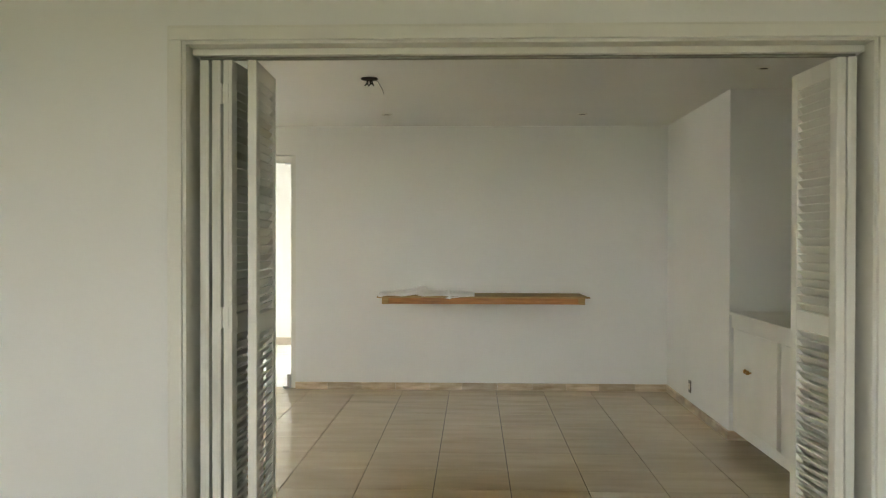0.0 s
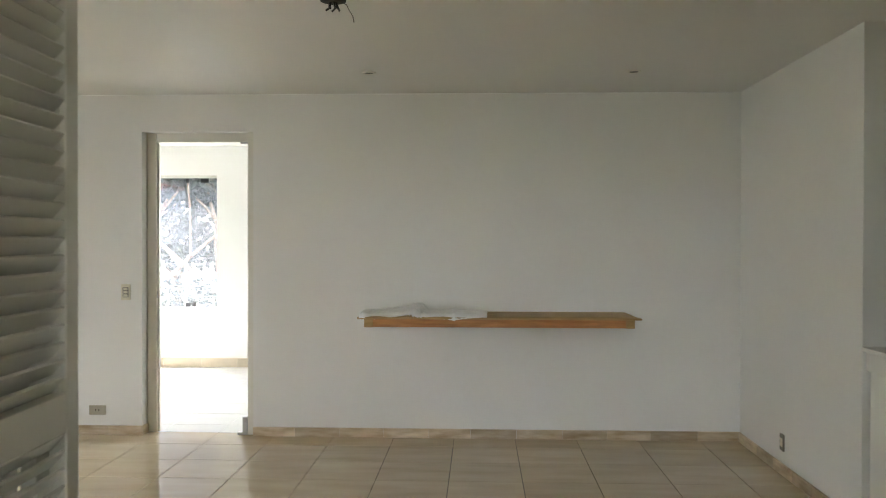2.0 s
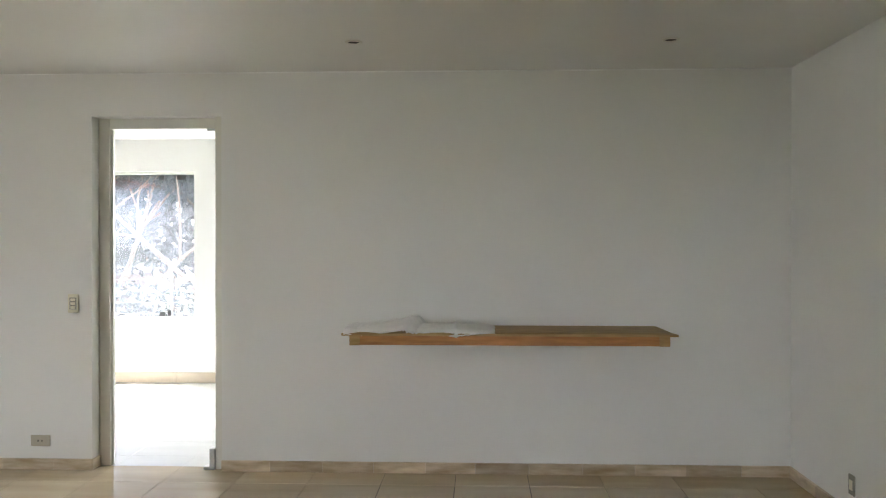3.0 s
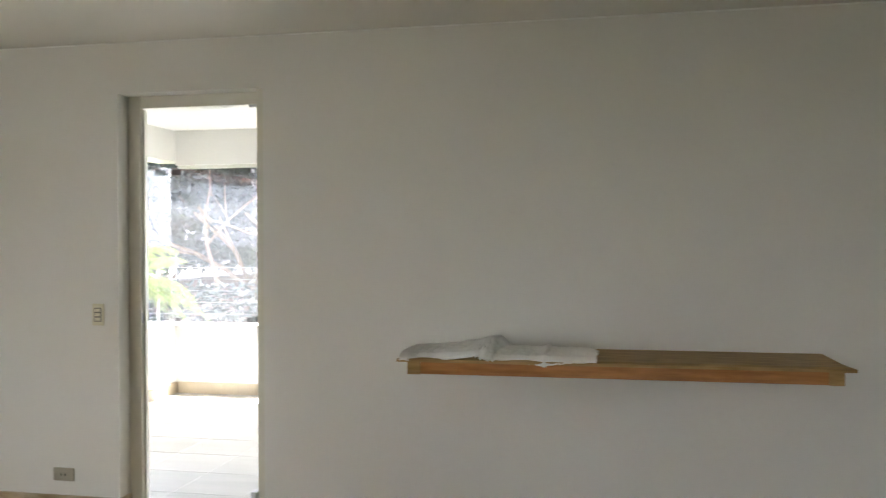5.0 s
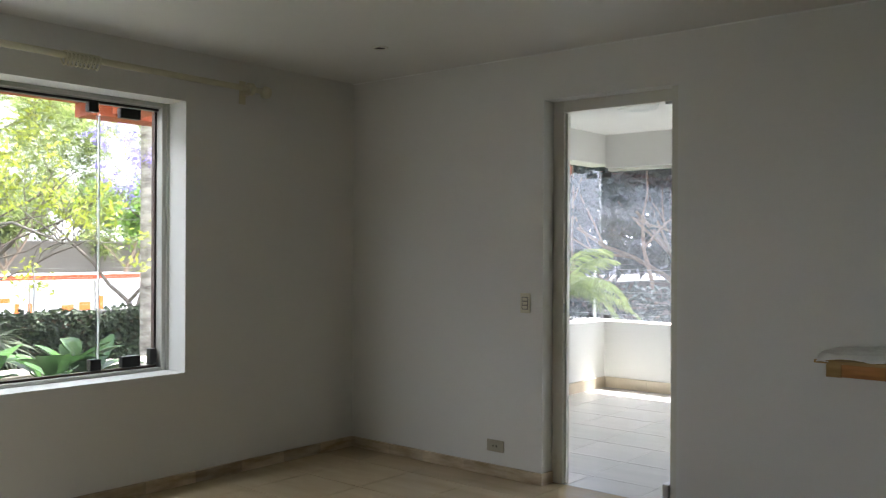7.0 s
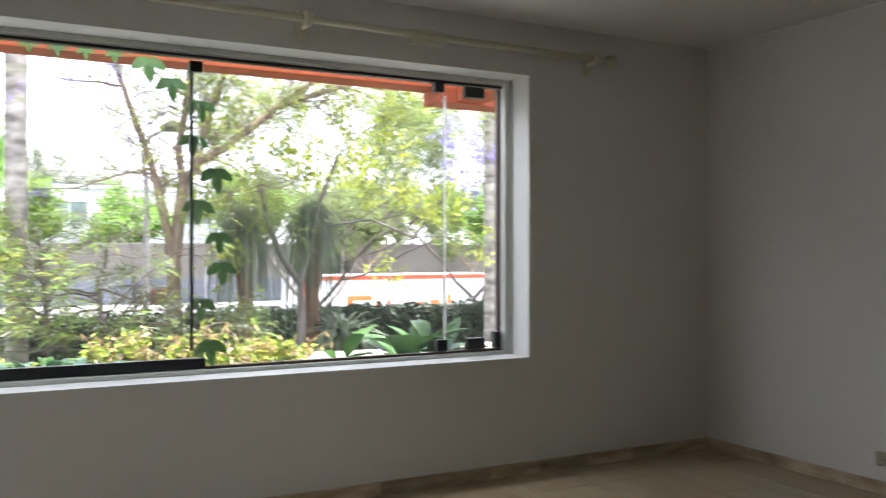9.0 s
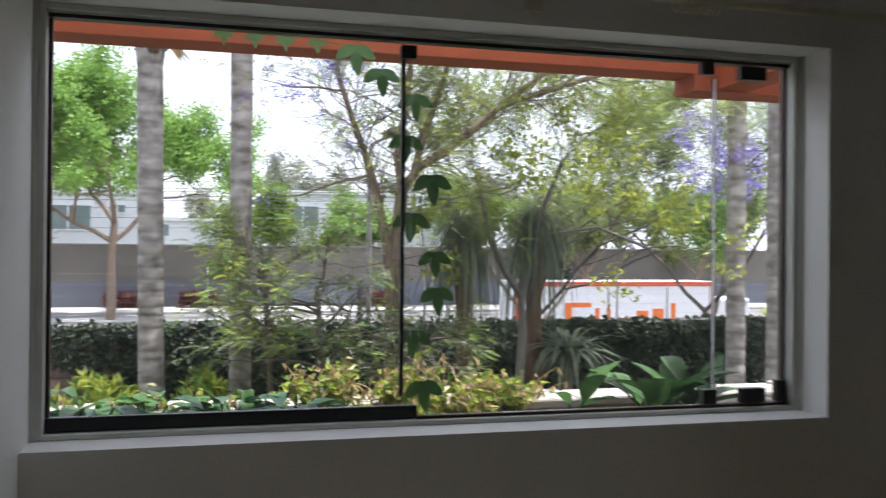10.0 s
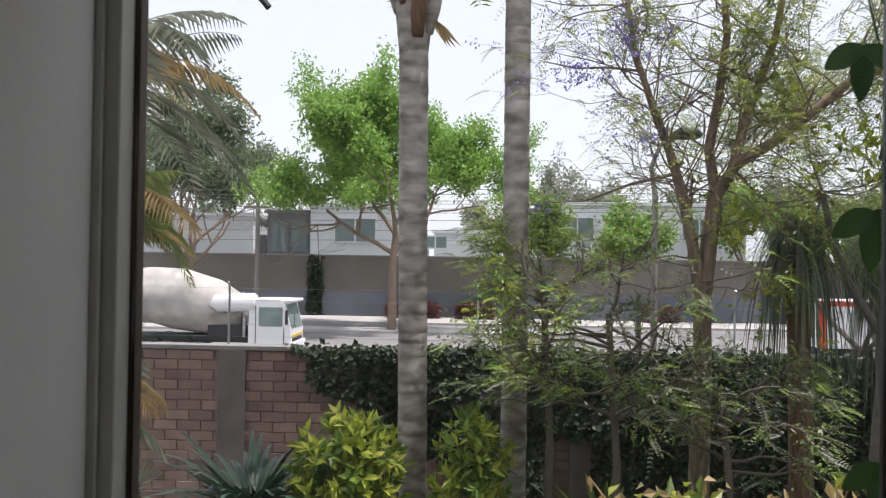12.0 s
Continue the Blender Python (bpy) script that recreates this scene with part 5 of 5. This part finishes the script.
def house(name, label, x, y0, y1, z1, wins, mat=WHITEHOUSE, frames=WHITEHOUSE):
    h = thing(name, label, "house", (x, (y0 + y1) / 2, STREET))
    o = h.location.copy()
    def hp(n, s, m, parent=None, lab=""):
        ob = part(n, s, m, parent or h, lab)
        if not parent:
            ob.location = -o
        return ob
    hp("wall", Shape().box(x - 8, x, y0, y1, STREET, z1), mat)
    hp("roof", Shape().box(x - 8.2, x + 0.25, y0 - 0.2, y1 + 0.2, z1, z1 + 0.3), mat)
    for a, b, c, d in wins:
        wnd = hp("window", Shape().box(x + 0.0, x + 0.10, a, b, c, c + 0.12).box(x, x + 0.10, a, b, d - 0.12, d).box(x, x + 0.10, a, a + 0.12, c + 0.12, d - 0.12).box(x, x + 0.10, b - 0.12, b, c + 0.12, d - 0.12).box(x, x + 0.10, (a + b) / 2 - 0.06, (a + b) / 2 + 0.06, c + 0.12, d - 0.12), frames)
        part("pane", Shape().box(x + 0.01, x + 0.05, a + 0.12, b - 0.12, c + 0.12, d - 0.12), HOUSEGLASS, wnd, "dark reflective glass")
    return h
house("white_house", "white modern house with wide windows behind the wall", -76, -9.2, 0.3, 5.8, ((-7.2, -3.6, 2.75, 4.9), (-2.4, -1.0, 4.2, 5.0)))
house("grey_house", "grey house with tall glazing behind the wall", -76.5, -13.0, -9.3, 5.2, ((-12.7, -11.2, 1.9, 4.7), (-11.0, -9.5, 1.9, 4.7)), GREYHOUSE, GREYHOUSE)
house("white_house", "white house with arched gable behind the wall", -75, -28, -13.8, 4.8, ((-26, -24.6, 2.5, 4.4),))
house("pale_house", "pale blue-grey house half hidden by trees", -80, 12.0, 28, 6.4, ((12, 15, 3.4, 5.4), (17.5, 20.5, 3.4, 5.4), (22.5, 25.5, 3.4, 5.4)))
house("white_house", "low white house half hidden by trees", -80, 1.0, 6.5, 3.8, ((0, 2.2, 2.4, 3.6),))

def wires():
    for k in range(9):
        z = (2.7, 3.3, 3.9, 4.35, 4.6, 4.9, 5.1, 5.5, 5.8)[k]
        t = Shape()
        pts = [(-55.5 - 0.08 * k, -70 + 12 * i, z + 0.035 * (i * 12 - 70) * 0.4 + 0.5 * (0.25 - ((i % 4) / 4 - 0.5) ** 2) * -1.2) for i in range(18)]
        t.tube(pts, 0.02, 4, False)
        tagged(part("overhead_cable", t, CONCRETE), "thin grey overhead cable along the avenue", "cable", "overhead cables")
wires()
def pole(x, y, h, r, mat, label):
    t = thing("utility_pole", label, "pole", (x, y, STREET))
    part("shaft", Shape().tube([(0, 0, 0), (0, 0, h)], [r, r * 0.75], 10), mat, t)
    part("crossarm", Shape().box(-0.06, 0.06, -0.9, 0.9, h - 0.6, h - 0.45), mat, t)
pole(-55.8, -8.3, 8.0, 0.17, CONCRETE, "grey concrete utility pole with a crossarm")
pole(-46.0, 13.2, 2.9, 0.15, DARKMETAL, "short dark street post on the pavement")
def street_lamp():
    t = thing("street_lamp", "grey curved street lamp with a flat head", "street lamp", (-24.0, 9.9, STREET))
    part("mast", Shape().tube([(0, 0, 0), (0, 0, 6.0), (0, -0.1, 6.7), (0, 0.1, 7.2), (0, 0.5, 7.4)], [0.09, 0.07, 0.06, 0.05, 0.05], 10), CONCRETE, t)
    part("head", Shape().tube([(0, 0.35, 7.42), (0, 0.6, 7.5), (0, 0.95, 7.5), (0, 1.1, 7.46)], [0.08, 0.16, 0.15, 0.06], 12), DARKMETAL, t, "dark flat lamp head", True)
street_lamp()

# trees along the avenue
tree("street_tree", "bright green leafy street tree with bare lower limbs", 301, (-56, 0.0, STREET + 0.14), 16.0, 0.26, 4, LEAF_BRIGHT, BARK, leaf=0.26, per=26, clump_r=0.8, trunk=0.36, spread=1.2, lean=(0, -0.05, 1), kids=(3, 4), bare=7.6)
tree("street_tree", "grey-green tree over the houses, leaves greyed for haze", 302, (-60, -14, STREET + 0.15), 13, 0.2, 4, LEAF_HAZE, BARK, leaf=0.30, per=20, clump_r=1.0, trunk=0.35)
tree("street_tree", "grey-green tree over the houses, leaves greyed for haze", 303, (-72, -19, STREET), 17, 0.3, 4, LEAF_HAZE, BARK, leaf=0.40, per=18, clump_r=1.0, trunk=0.3)
for k, (x, y, h, m) in enumerate(((-72, 9, 9, LEAF_MID), (-73, 17, 8, LEAF_BRIGHT), (-71, 26, 11, LEAF_MID), (-72, 38, 11, LEAF_OLIVE), (-70, 50, 12, LEAF_MID), (-64, 34, 9, LEAF_OLIVE), (-72, 62, 13, LEAF_MID), (-90, 5, 9, LEAF_GREY), (-66, 44, 9, LEAF_BRIGHT))):
    tree("background_tree", "leafy green tree across the avenue", 320 + k, (x, y, STREET + (0.1 if x > -68 else 0)), h, 0.2, 3, m, BARK, leaf=0.42, per=18, clump_r=0.9, trunk=0.28, group="trees across the avenue")
# trees behind the far houses, distance haze put into their pale leaf colours
for k, (y, h, m) in enumerate(((-34, 13, LEAF_HAZE), (-6, 11, LEAF_HAZE), (14, 14, LEAF_GREY), (27, 13, LEAF_HAZE), (42, 15, LEAF_GREY), (58, 14, LEAF_HAZE), (76, 16, LEAF_GREY))):
    tree("background_tree", "tree behind the far houses, leaves paled for haze", 360 + k, (-104 + 3 * (k % 2), y, STREET), h, 0.22, 3, m, BARK, leaf=0.5, per=20, clump_r=1.1, trunk=0.25, group="trees behind the far houses")
# jacarandas beyond the garden wall
tree("jacaranda", "spreading jacaranda with sparse feathery leaves and purple blossom", 340, (-20, 18.0, -2.3), 8.0, 0.09, 5, LEAF_OLIVE, TWIG, "pinnate", leaf=0.13, per=2, trunk=0.28, spread=0.8, keep=1.0, extra=(LEAF_PURPLE, 0.05, "purple blossom"))
tree("jacaranda", "spreading jacaranda with sparse feathery leaves", 341, (-18, 12.2, -2.2), 8.0, 0.08, 5, LEAF_OLIVE, TWIG, "pinnate", leaf=0.12, per=2, trunk=0.26, spread=1.05, keep=1.0)
tree("jacaranda", "spreading jacaranda with sparse feathery leaves and purple blossom", 342, (-17, 19.5, -2.2), 8.0, 0.10, 5, LEAF_OLIVE, TWIG, "pinnate", leaf=0.13, per=2, trunk=0.3, spread=0.8, keep=1.0, extra=(LEAF_PURPLE, 0.12, "purple blossom"))

BLOSSOM_SPRAYS = ((-0.25, 4.55, 20), (-0.05, 4.15, 26), (0.15, 4.4, 22), (-0.15, 3.9, 12))   # along the branch, above the ground, size
def blossom_branch():
    rng = random.Random(77)
    t = thing("jacaranda_branch", "thin jacaranda branch with purple blossom clusters", "tree", (-11.0, 12.6, GARDEN))
    tubes, tips = [], []
    stem = [Vector((0, 0, 0)), Vector((0.05, 0.1, 2.0)), Vector((-0.05, -0.05, 3.6)), Vector((0.1, 0.1, 4.6))]
    tubes.append((stem, [0.05, 0.04, 0.03, 0.015], 7))
    for k in range(9):
        a = rng.uniform(0, 6.28)
        grow(rng, stem[2].lerp(stem[3], rng.uniform(-0.2, 1)), (0.3 * math.cos(a), math.sin(a), 0.3), 0.6, 0.01, 2, 0.7, 0.1, (2, 3), 0.7, tips, tubes, 4)
    part("trunk", wood(tubes), TWIG, t)
    s = Shape()
    for p, dd in tips:
        if rng.random() < 0.45:
            clump(s, rng, p, 0.11, 20, 0.05)
    for dy, dz, m in BLOSSOM_SPRAYS:
        for _ in range(m):
            clump(s, rng, Vector((rng.gauss(0, 0.08), dy + rng.gauss(0, 0.10), dz + rng.gauss(0, 0.12))), 0.05, 8, 0.045)
    tagged(part("blossom", s, LEAF_PURPLE, t, "purple blossom"), kind="stuff")
blossom_branch()

# hill on the horizon; distance haze is put into its pale colour
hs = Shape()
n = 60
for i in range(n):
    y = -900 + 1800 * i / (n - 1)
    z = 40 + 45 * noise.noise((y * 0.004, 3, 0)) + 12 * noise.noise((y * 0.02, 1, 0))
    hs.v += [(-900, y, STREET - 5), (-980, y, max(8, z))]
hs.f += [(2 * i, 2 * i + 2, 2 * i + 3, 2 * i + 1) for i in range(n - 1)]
structure("backdrop", hs, HILL, "hills on the horizon, coloured pale for haze", "hill")

# garden north of the sunroom; its shade is put into the dark leaf colour
tree("garden_tree", "large tree beyond the sunroom, leaves darkened for shade", 401, (-6.5, 26, GARDEN), 9.5, 0.14, 4, LEAF_SHADE, BARK, leaf=0.26, per=50, clump_r=1.1, trunk=0.16)
tree("garden_tree", "large tree beyond the sunroom, leaves darkened for shade", 402, (-2.0, 30, GARDEN), 10, 0.14, 4, LEAF_SHADE, BARK, leaf=0.26, per=50, clump_r=1.1, trunk=0.16)
tree("garden_tree", "large tree beyond the sunroom, leaves darkened for shade", 403, (-11.0, 31, GARDEN), 10, 0.14, 4, LEAF_SHADE, BARK, leaf=0.28, per=50, clump_r=1.1, trunk=0.16)
areca(-7.3, 18.0, 0.9, 404, 14, 1.9, "green areca palm beyond the sunroom glass", LEAF_OLIVE, 2.4, False)
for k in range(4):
    tree("garden_tree", "large tree beyond the sunroom, leaves darkened for shade", 410 + k, (-17 + 5.0 * k, 37 + (k % 2) * 2, GARDEN), 11, 0.16, 4, LEAF_SHADE, BARK, leaf=0.32, per=60, clump_r=1.5, trunk=0.14)
hedge("garden_hedge", "loose hedge beyond the sunroom, leaves darkened for shade", -12, 3, 21, 22.5, GARDEN, 0.55, 405, 12000, 0.16, LEAF_SHADE)
tree("garden_tree", "large tree beyond the sunroom, leaves darkened for shade", 406, (-8.5, 24, GARDEN), 8, 0.12, 4, LEAF_SHADE, BARK, leaf=0.24, per=50, clump_r=1.0, trunk=0.12)
hedge("tall_hedge", "tall dense hedge of trees beyond the garden, darkened for shade", -24, 6, 33, 36, 0.5, 9, 407, 30000, 0.42, LEAF_SHADE)
nf = thing("wire_fence", "thin electric fence wires above the garden boundary", "fence", (-5, 19.5, 0))
for k in range(5):
    part("post", Shape().tube([(-5 + k * 2.4, 0, GARDEN), (-5 + k * 2.4, 0, 1.0), (-5 + k * 2.4 + 0.06, 0, 1.1)], 0.025, 6), TRIM, nf)
for k in range(5):
    part("wire", Shape().tube([(-8, 0, 0.15 + k * 0.2), (8, 0, 0.15 + k * 0.2)], 0.004, 4), STEEL, nf)

# ---- vehicles ----
def wheel(t, x, y, z, r=0.5):
    wv = part("wheel", Shape().tube([(x - 0.14, y, z), (x + 0.14, y, z)], r, 20), RUBBER, t)
    part("rim", Shape().tube([(x + 0.13, y, z), (x + 0.15, y, z)], [r * 0.55, r * 0.45], 14), STEEL, wv)
def mixer(y0):
    """Concrete mixer heading along +y; y0 is its front."""
    x = -40.0
    t = thing("concrete_mixer_truck", "white concrete mixer truck with a dusty drum", "truck", (x, y0, STREET))
    # cab
    c = Shape()
    prof = [(0, 0.55), (0, 1.35), (-0.28, 2.45), (-0.5, 2.62), (-1.75, 2.62), (-1.8, 0.55)]
    for side in (0,):
        vs = [(1.2, a, b) for a, b in prof] + [(-1.2, a, b) for a, b in prof]
        n = len(prof)
        c.add(vs, [tuple(range(n)), tuple(reversed(range(n, 2 * n)))] + [(i, i + n, (i + 1) % n + n, (i + 1) % n) for i in range(n)])
    cab = part("cab", c, WHITEPAINT, t)
    ws = Shape()
    ws.add([(1.05, 0.0 - 0.02 + 0.03, 1.42), (-1.05, 0.01, 1.42), (-1.0, -0.245, 2.4), (1.0, -0.245, 2.4)], [(0, 1, 2, 3)])
    part("windscreen", ws, HOUSEGLASS, cab, "large windscreen")
    part("side_window", Shape().box(1.2, 1.215, -1.35, -0.35, 1.5, 2.3, 0.005), HOUSEGLASS, cab)
    part("bumper", Shape().box(-1.22, 1.22, -0.1, 0.12, 0.45, 0.85, 0.03), WHITEPAINT, cab)
    part("stripe", Shape().box(-1.0, 1.0, 0.0, 0.03, 1.05, 1.15), YELLOW, cab, "yellow stripe")
    part("grille", Shape().box(-0.9, 0.9, 0.0, 0.03, 0.86, 1.0), DARKMETAL, cab, "dark grille")
    part("mirror", Shape().box(1.25, 1.4, -0.2, -0.1, 1.6, 2.2, 0.02), DARKMETAL, cab)
    part("visor", Shape().box(-1.15, 1.15, -0.5, 0.02, 2.5, 2.62, 0.03), WHITEPAINT, cab)
    part("door_line", Shape().box(1.2, 1.212, -1.5, -1.47, 0.8, 2.35).box(1.2, 1.212, -0.3, -0.27, 0.8, 1.45), DARKMETAL, cab)
    part("wiper", Shape().tube([(0.5, 0.03, 1.45), (0.1, -0.10, 1.95)], 0.015, 5), DARKMETAL, cab)
    for sx in (-0.85, 0.85):
        part("headlight", Shape().box(sx - 0.2, sx + 0.2, 0.1, 0.14, 0.6, 0.8, 0.02), LENS, cab)
    part("exhaust", Shape().tube([(0.9, -2.05, 1.0), (0.9, -2.05, 2.75), (0.9, -2.15, 2.9)], 0.07, 10), STEEL, t, "steel exhaust stack")
    part("chassis", Shape().box(-0.6, 0.6, -8.2, -1.7, 0.75, 1.05), DARKMETAL, t)
    part("tank", Shape().tube([(1.0, -3.3, 2.25), (1.0, -3.2, 2.4), (1.0, -1.6, 2.5), (1.0, -1.5, 2.5)], [0.3, 0.38, 0.38, 0.3], 16), WHITEPAINT, t, "white water tank", True)
    d = Shape().tube([(0, -2.2, 1.9), (0, -2.6, 1.95), (0, -3.6, 2.2), (0, -5.2, 2.55), (0, -6.6, 2.75), (0, -7.9, 2.9), (0, -8.4, 2.95)], [0.55, 0.85, 1.2, 1.32, 1.15, 0.75, 0.5], 28)
    part("drum", d, DRUM, t, "dusty pale drum", True)
    part("frame", Shape().box(0.5, 0.9, -3.6, -2.0, 1.05, 1.5).box(0.7, 0.8, -2.2, -2.1, 1.0, 2.4), DARKMETAL, t)
    for yy in (-1.0, -4.6, -6.0):
        for sx in (-1.05, 1.05):
            wheel(t, sx, yy, 0.52, 0.52)
mixer(-2.3)

def trailer(y0, y1):
    x = -40.0
    t = thing("box_truck", "white box truck with orange-red edges", "truck", (x, (y0 + y1) / 2, STREET))
    L = (y1 - y0) / 2
    ztop = 2.95
    part("box", Shape().box(-2.5, 0, -L, L, 0.95, ztop, 0.03), WHITEPAINT, t)
    e = 0.02
    part("edge_frame", Shape().box(-0.1, e, -L, L, ztop - 0.24, ztop - 0.03), REDPAINT, t, "orange-red edge band")
    part("edge_frame", Shape().box(-0.1, e, -L, -L + 0.3, 0.95, ztop - 0.24), REDPAINT, t, "orange-red edge band")
    part("edge_frame", Shape().box(-0.1, e, L - 0.16, L, 0.95, ztop - 0.24), REDPAINT, t, "orange-red edge band")
    for yy in (-0.55, 2.6):
        part("seam", Shape().box(0, 0.015, yy, yy + 0.07, 0.98, ztop - 0.3), GREYPLASTIC, t)
    # sign as plain shapes
    sg = [(-2.75, 0.35, 0.0, 1.05), (-2.4, 1.0, 0.8, 1.05), (-1.2, 0.22, 0.0, 0.75), (-0.6, 0.22, 0.0, 0.75), (0.1, 0.55, 0.0, 0.22), (1.0, 0.6, 0.0, 0.6), (1.85, 0.6, 0.0, 0.7), (2.85, 0.25, 0.0, 1.0)]
    for yy, ww, za, zb in sg:
        part("sign_mark", Shape().box(0, 0.012, yy, yy + ww, 0.98 + za * 0.9, 0.98 + zb * 0.9, 0.004), ORANGEMARK, t, "orange sign shape")
    c = Shape().box(-2.3, -0.1, L + 0.3, L + 2.1, 0.5, 2.1, 0.12)
    cab = part("cab", c, WHITEPAINT, t)
    part("side_window", Shape().box(-0.1, -0.085, L + 0.7, L + 1.6, 1.4, 1.95), HOUSEGLASS, cab)
    part("chassis", Shape().box(-1.8, -0.6, -L, L + 0.5, 0.6, 0.95), DARKMETAL, t)
    for yy in (-L + 1.2, -L + 2.4, L + 1.1):
        for sx in (-2.2, -0.3):
            wheel(t, sx, yy, 0.5, 0.5)
trailer(19.65, 30.15)

# ---- floor tiles and skirting ----
TX, TY, TS = 0.031, 8.49, 0.423
TILE_MESH = Shape().box(-TS / 2 + 0.002, TS / 2 - 0.002, -TS / 2 + 0.002, TS / 2 - 0.002, -0.011, 0.0, 0.0012).mesh("tile", TILE)
def tiles(x0, x1, y0, y1, cx, cy, mesh):
    i0, i1 = math.floor((x0 - cx) / TS), math.ceil((x1 - cx) / TS)
    j0, j1 = math.floor((y0 - cy) / TS), math.ceil((y1 - cy) / TS)
    for i in range(i0, i1):
        for j in range(j0, j1):
            a, b = cx + TS * i, cy + TS * j
            if a + TS < x0 + 0.03 or b + TS < y0 + 0.03 or a > x1 - 0.03 or b > y1 - 0.03:
                continue
            if a >= x0 and a + TS <= x1 and b >= y0 and b + TS <= y1:
                o = new("tile", mesh)
                o.location = (a + TS / 2, b + TS / 2, 0)
            else:
                o = new("tile", Shape().box(max(a, x0) + 0.0013, min(a + TS, x1) - 0.0013, max(b, y0) + 0.0013, min(b + TS, y1) - 0.0013, -0.011, 0.0).mesh("tile", mesh.materials[0]))
            o.parent = floor
tiles(XW + 0.002, 2.6, PY0 + 0.11, YN + 0.1, TX, TY, TILE_MESH)
PALE_MESH = Shape().box(-TS / 2 + 0.002, TS / 2 - 0.002, -TS / 2 + 0.002, TS / 2 - 0.002, -0.011, 0.0, 0.0012).mesh("tile", GLARETILE)
tiles(-3.67, -0.6, YN + 0.1, SY, TX, TY + 0.2, PALE_MESH)
# joints washed out by glare, so the grout takes the paled colour
structure("sunroom_grout", Shape().box(-3.67, -0.6, YN + 0.11, SY - 0.01, -0.0105, -0.0012), GLARETILE, "grout between the sunroom tiles, paled for glare", "floor")

def skirting(name, a, b, n, h, th, mat, label, step=0.31, seed=0):
    """Stone skirting from a to b along a wall; n points into the room."""
    rng = random.Random(seed)
    a, b, n = Vector(a), Vector(b), Vector(n)
    L = (b - a).length
    d = (b - a).normalized()
    t = thing(name, label, "skirting", a, kind="structure")
    u = 0.0
    while u < L - 0.02:
        l = min(step * rng.uniform(0.94, 1.05), L - u)
        q = [d * (u + 0.0008), d * (u + l - 0.0008)]
        k = th + rng.uniform(-0.001, 0.0015)
        xs = [q[0], q[1], q[1] + n * k, q[0] + n * k]
        vs = [(p.x, p.y, 0.0005) for p in xs] + [(p.x, p.y, h - (0.002 if i > 1 else 0)) for i, p in enumerate(xs)]
        s = Shape()
        s.add(vs, [(3, 2, 1, 0), (4, 5, 6, 7), (0, 1, 5, 4), (1, 2, 6, 5), (2, 3, 7, 6), (3, 0, 4, 7)])
        part("skirting_piece", s, mat, t)
        u += l
skirting("baseboard_north", (DX1, YN - 0.001, 0), (2.0, YN - 0.001, 0), (0, -1, 0), 0.065, 0.013, SKIRT, "uneven beige travertine skirting", seed=1)
skirting("baseboard_north", (XW + 0.02, YN - 0.001, 0), (DX0, YN - 0.001, 0), (0, -1, 0), 0.065, 0.013, SKIRT, "uneven beige travertine skirting", seed=2)
skirting("baseboard_north", (DX0 - 0.001, YN - 0.014, 0), (DX0 - 0.001, YN + 0.098, 0), (1, 0, 0), 0.065, 0.012, SKIRT, "uneven beige travertine skirting", seed=9)
skirting("baseboard_south", (XW + 0.02, WY0 + 0.001, 0), (-1.05, WY0 + 0.001, 0), (0, 1, 0), 0.065, 0.013, SKIRT, "uneven beige travertine skirting", seed=8)
skirting("baseboard_west", (XW + 0.001, WY0, 0), (XW + 0.001, YN, 0), (1, 0, 0), 0.065, 0.013, SKIRT, "uneven beige travertine skirting", seed=3)
skirting("baseboard_east", (2.0 - 0.001, 7.645, 0), (2.0 - 0.001, YN - 0.015, 0), (-1, 0, 0), 0.065, 0.013, SKIRT, "uneven beige travertine skirting", seed=4)
skirting("baseboard_east", (1.987, 7.659, 0), (2.138, 7.659, 0), (0, -1, 0), 0.065, 0.013, SKIRT, "uneven beige travertine skirting", seed=5)
skirting("baseboard_sunroom", (XW + 0.02, SY - 0.001, 0), (1.4, SY - 0.001, 0), (0, -1, 0), 0.10, 0.014, SKIRT2, "cream stone skirting in the sunroom", 0.42, seed=6)
skirting("baseboard_sunroom", (XW + 0.001, 9.76, 0), (XW + 0.001, SY, 0), (1, 0, 0), 0.10, 0.014, SKIRT2, "cream stone skirting in the sunroom", 0.42, seed=7)
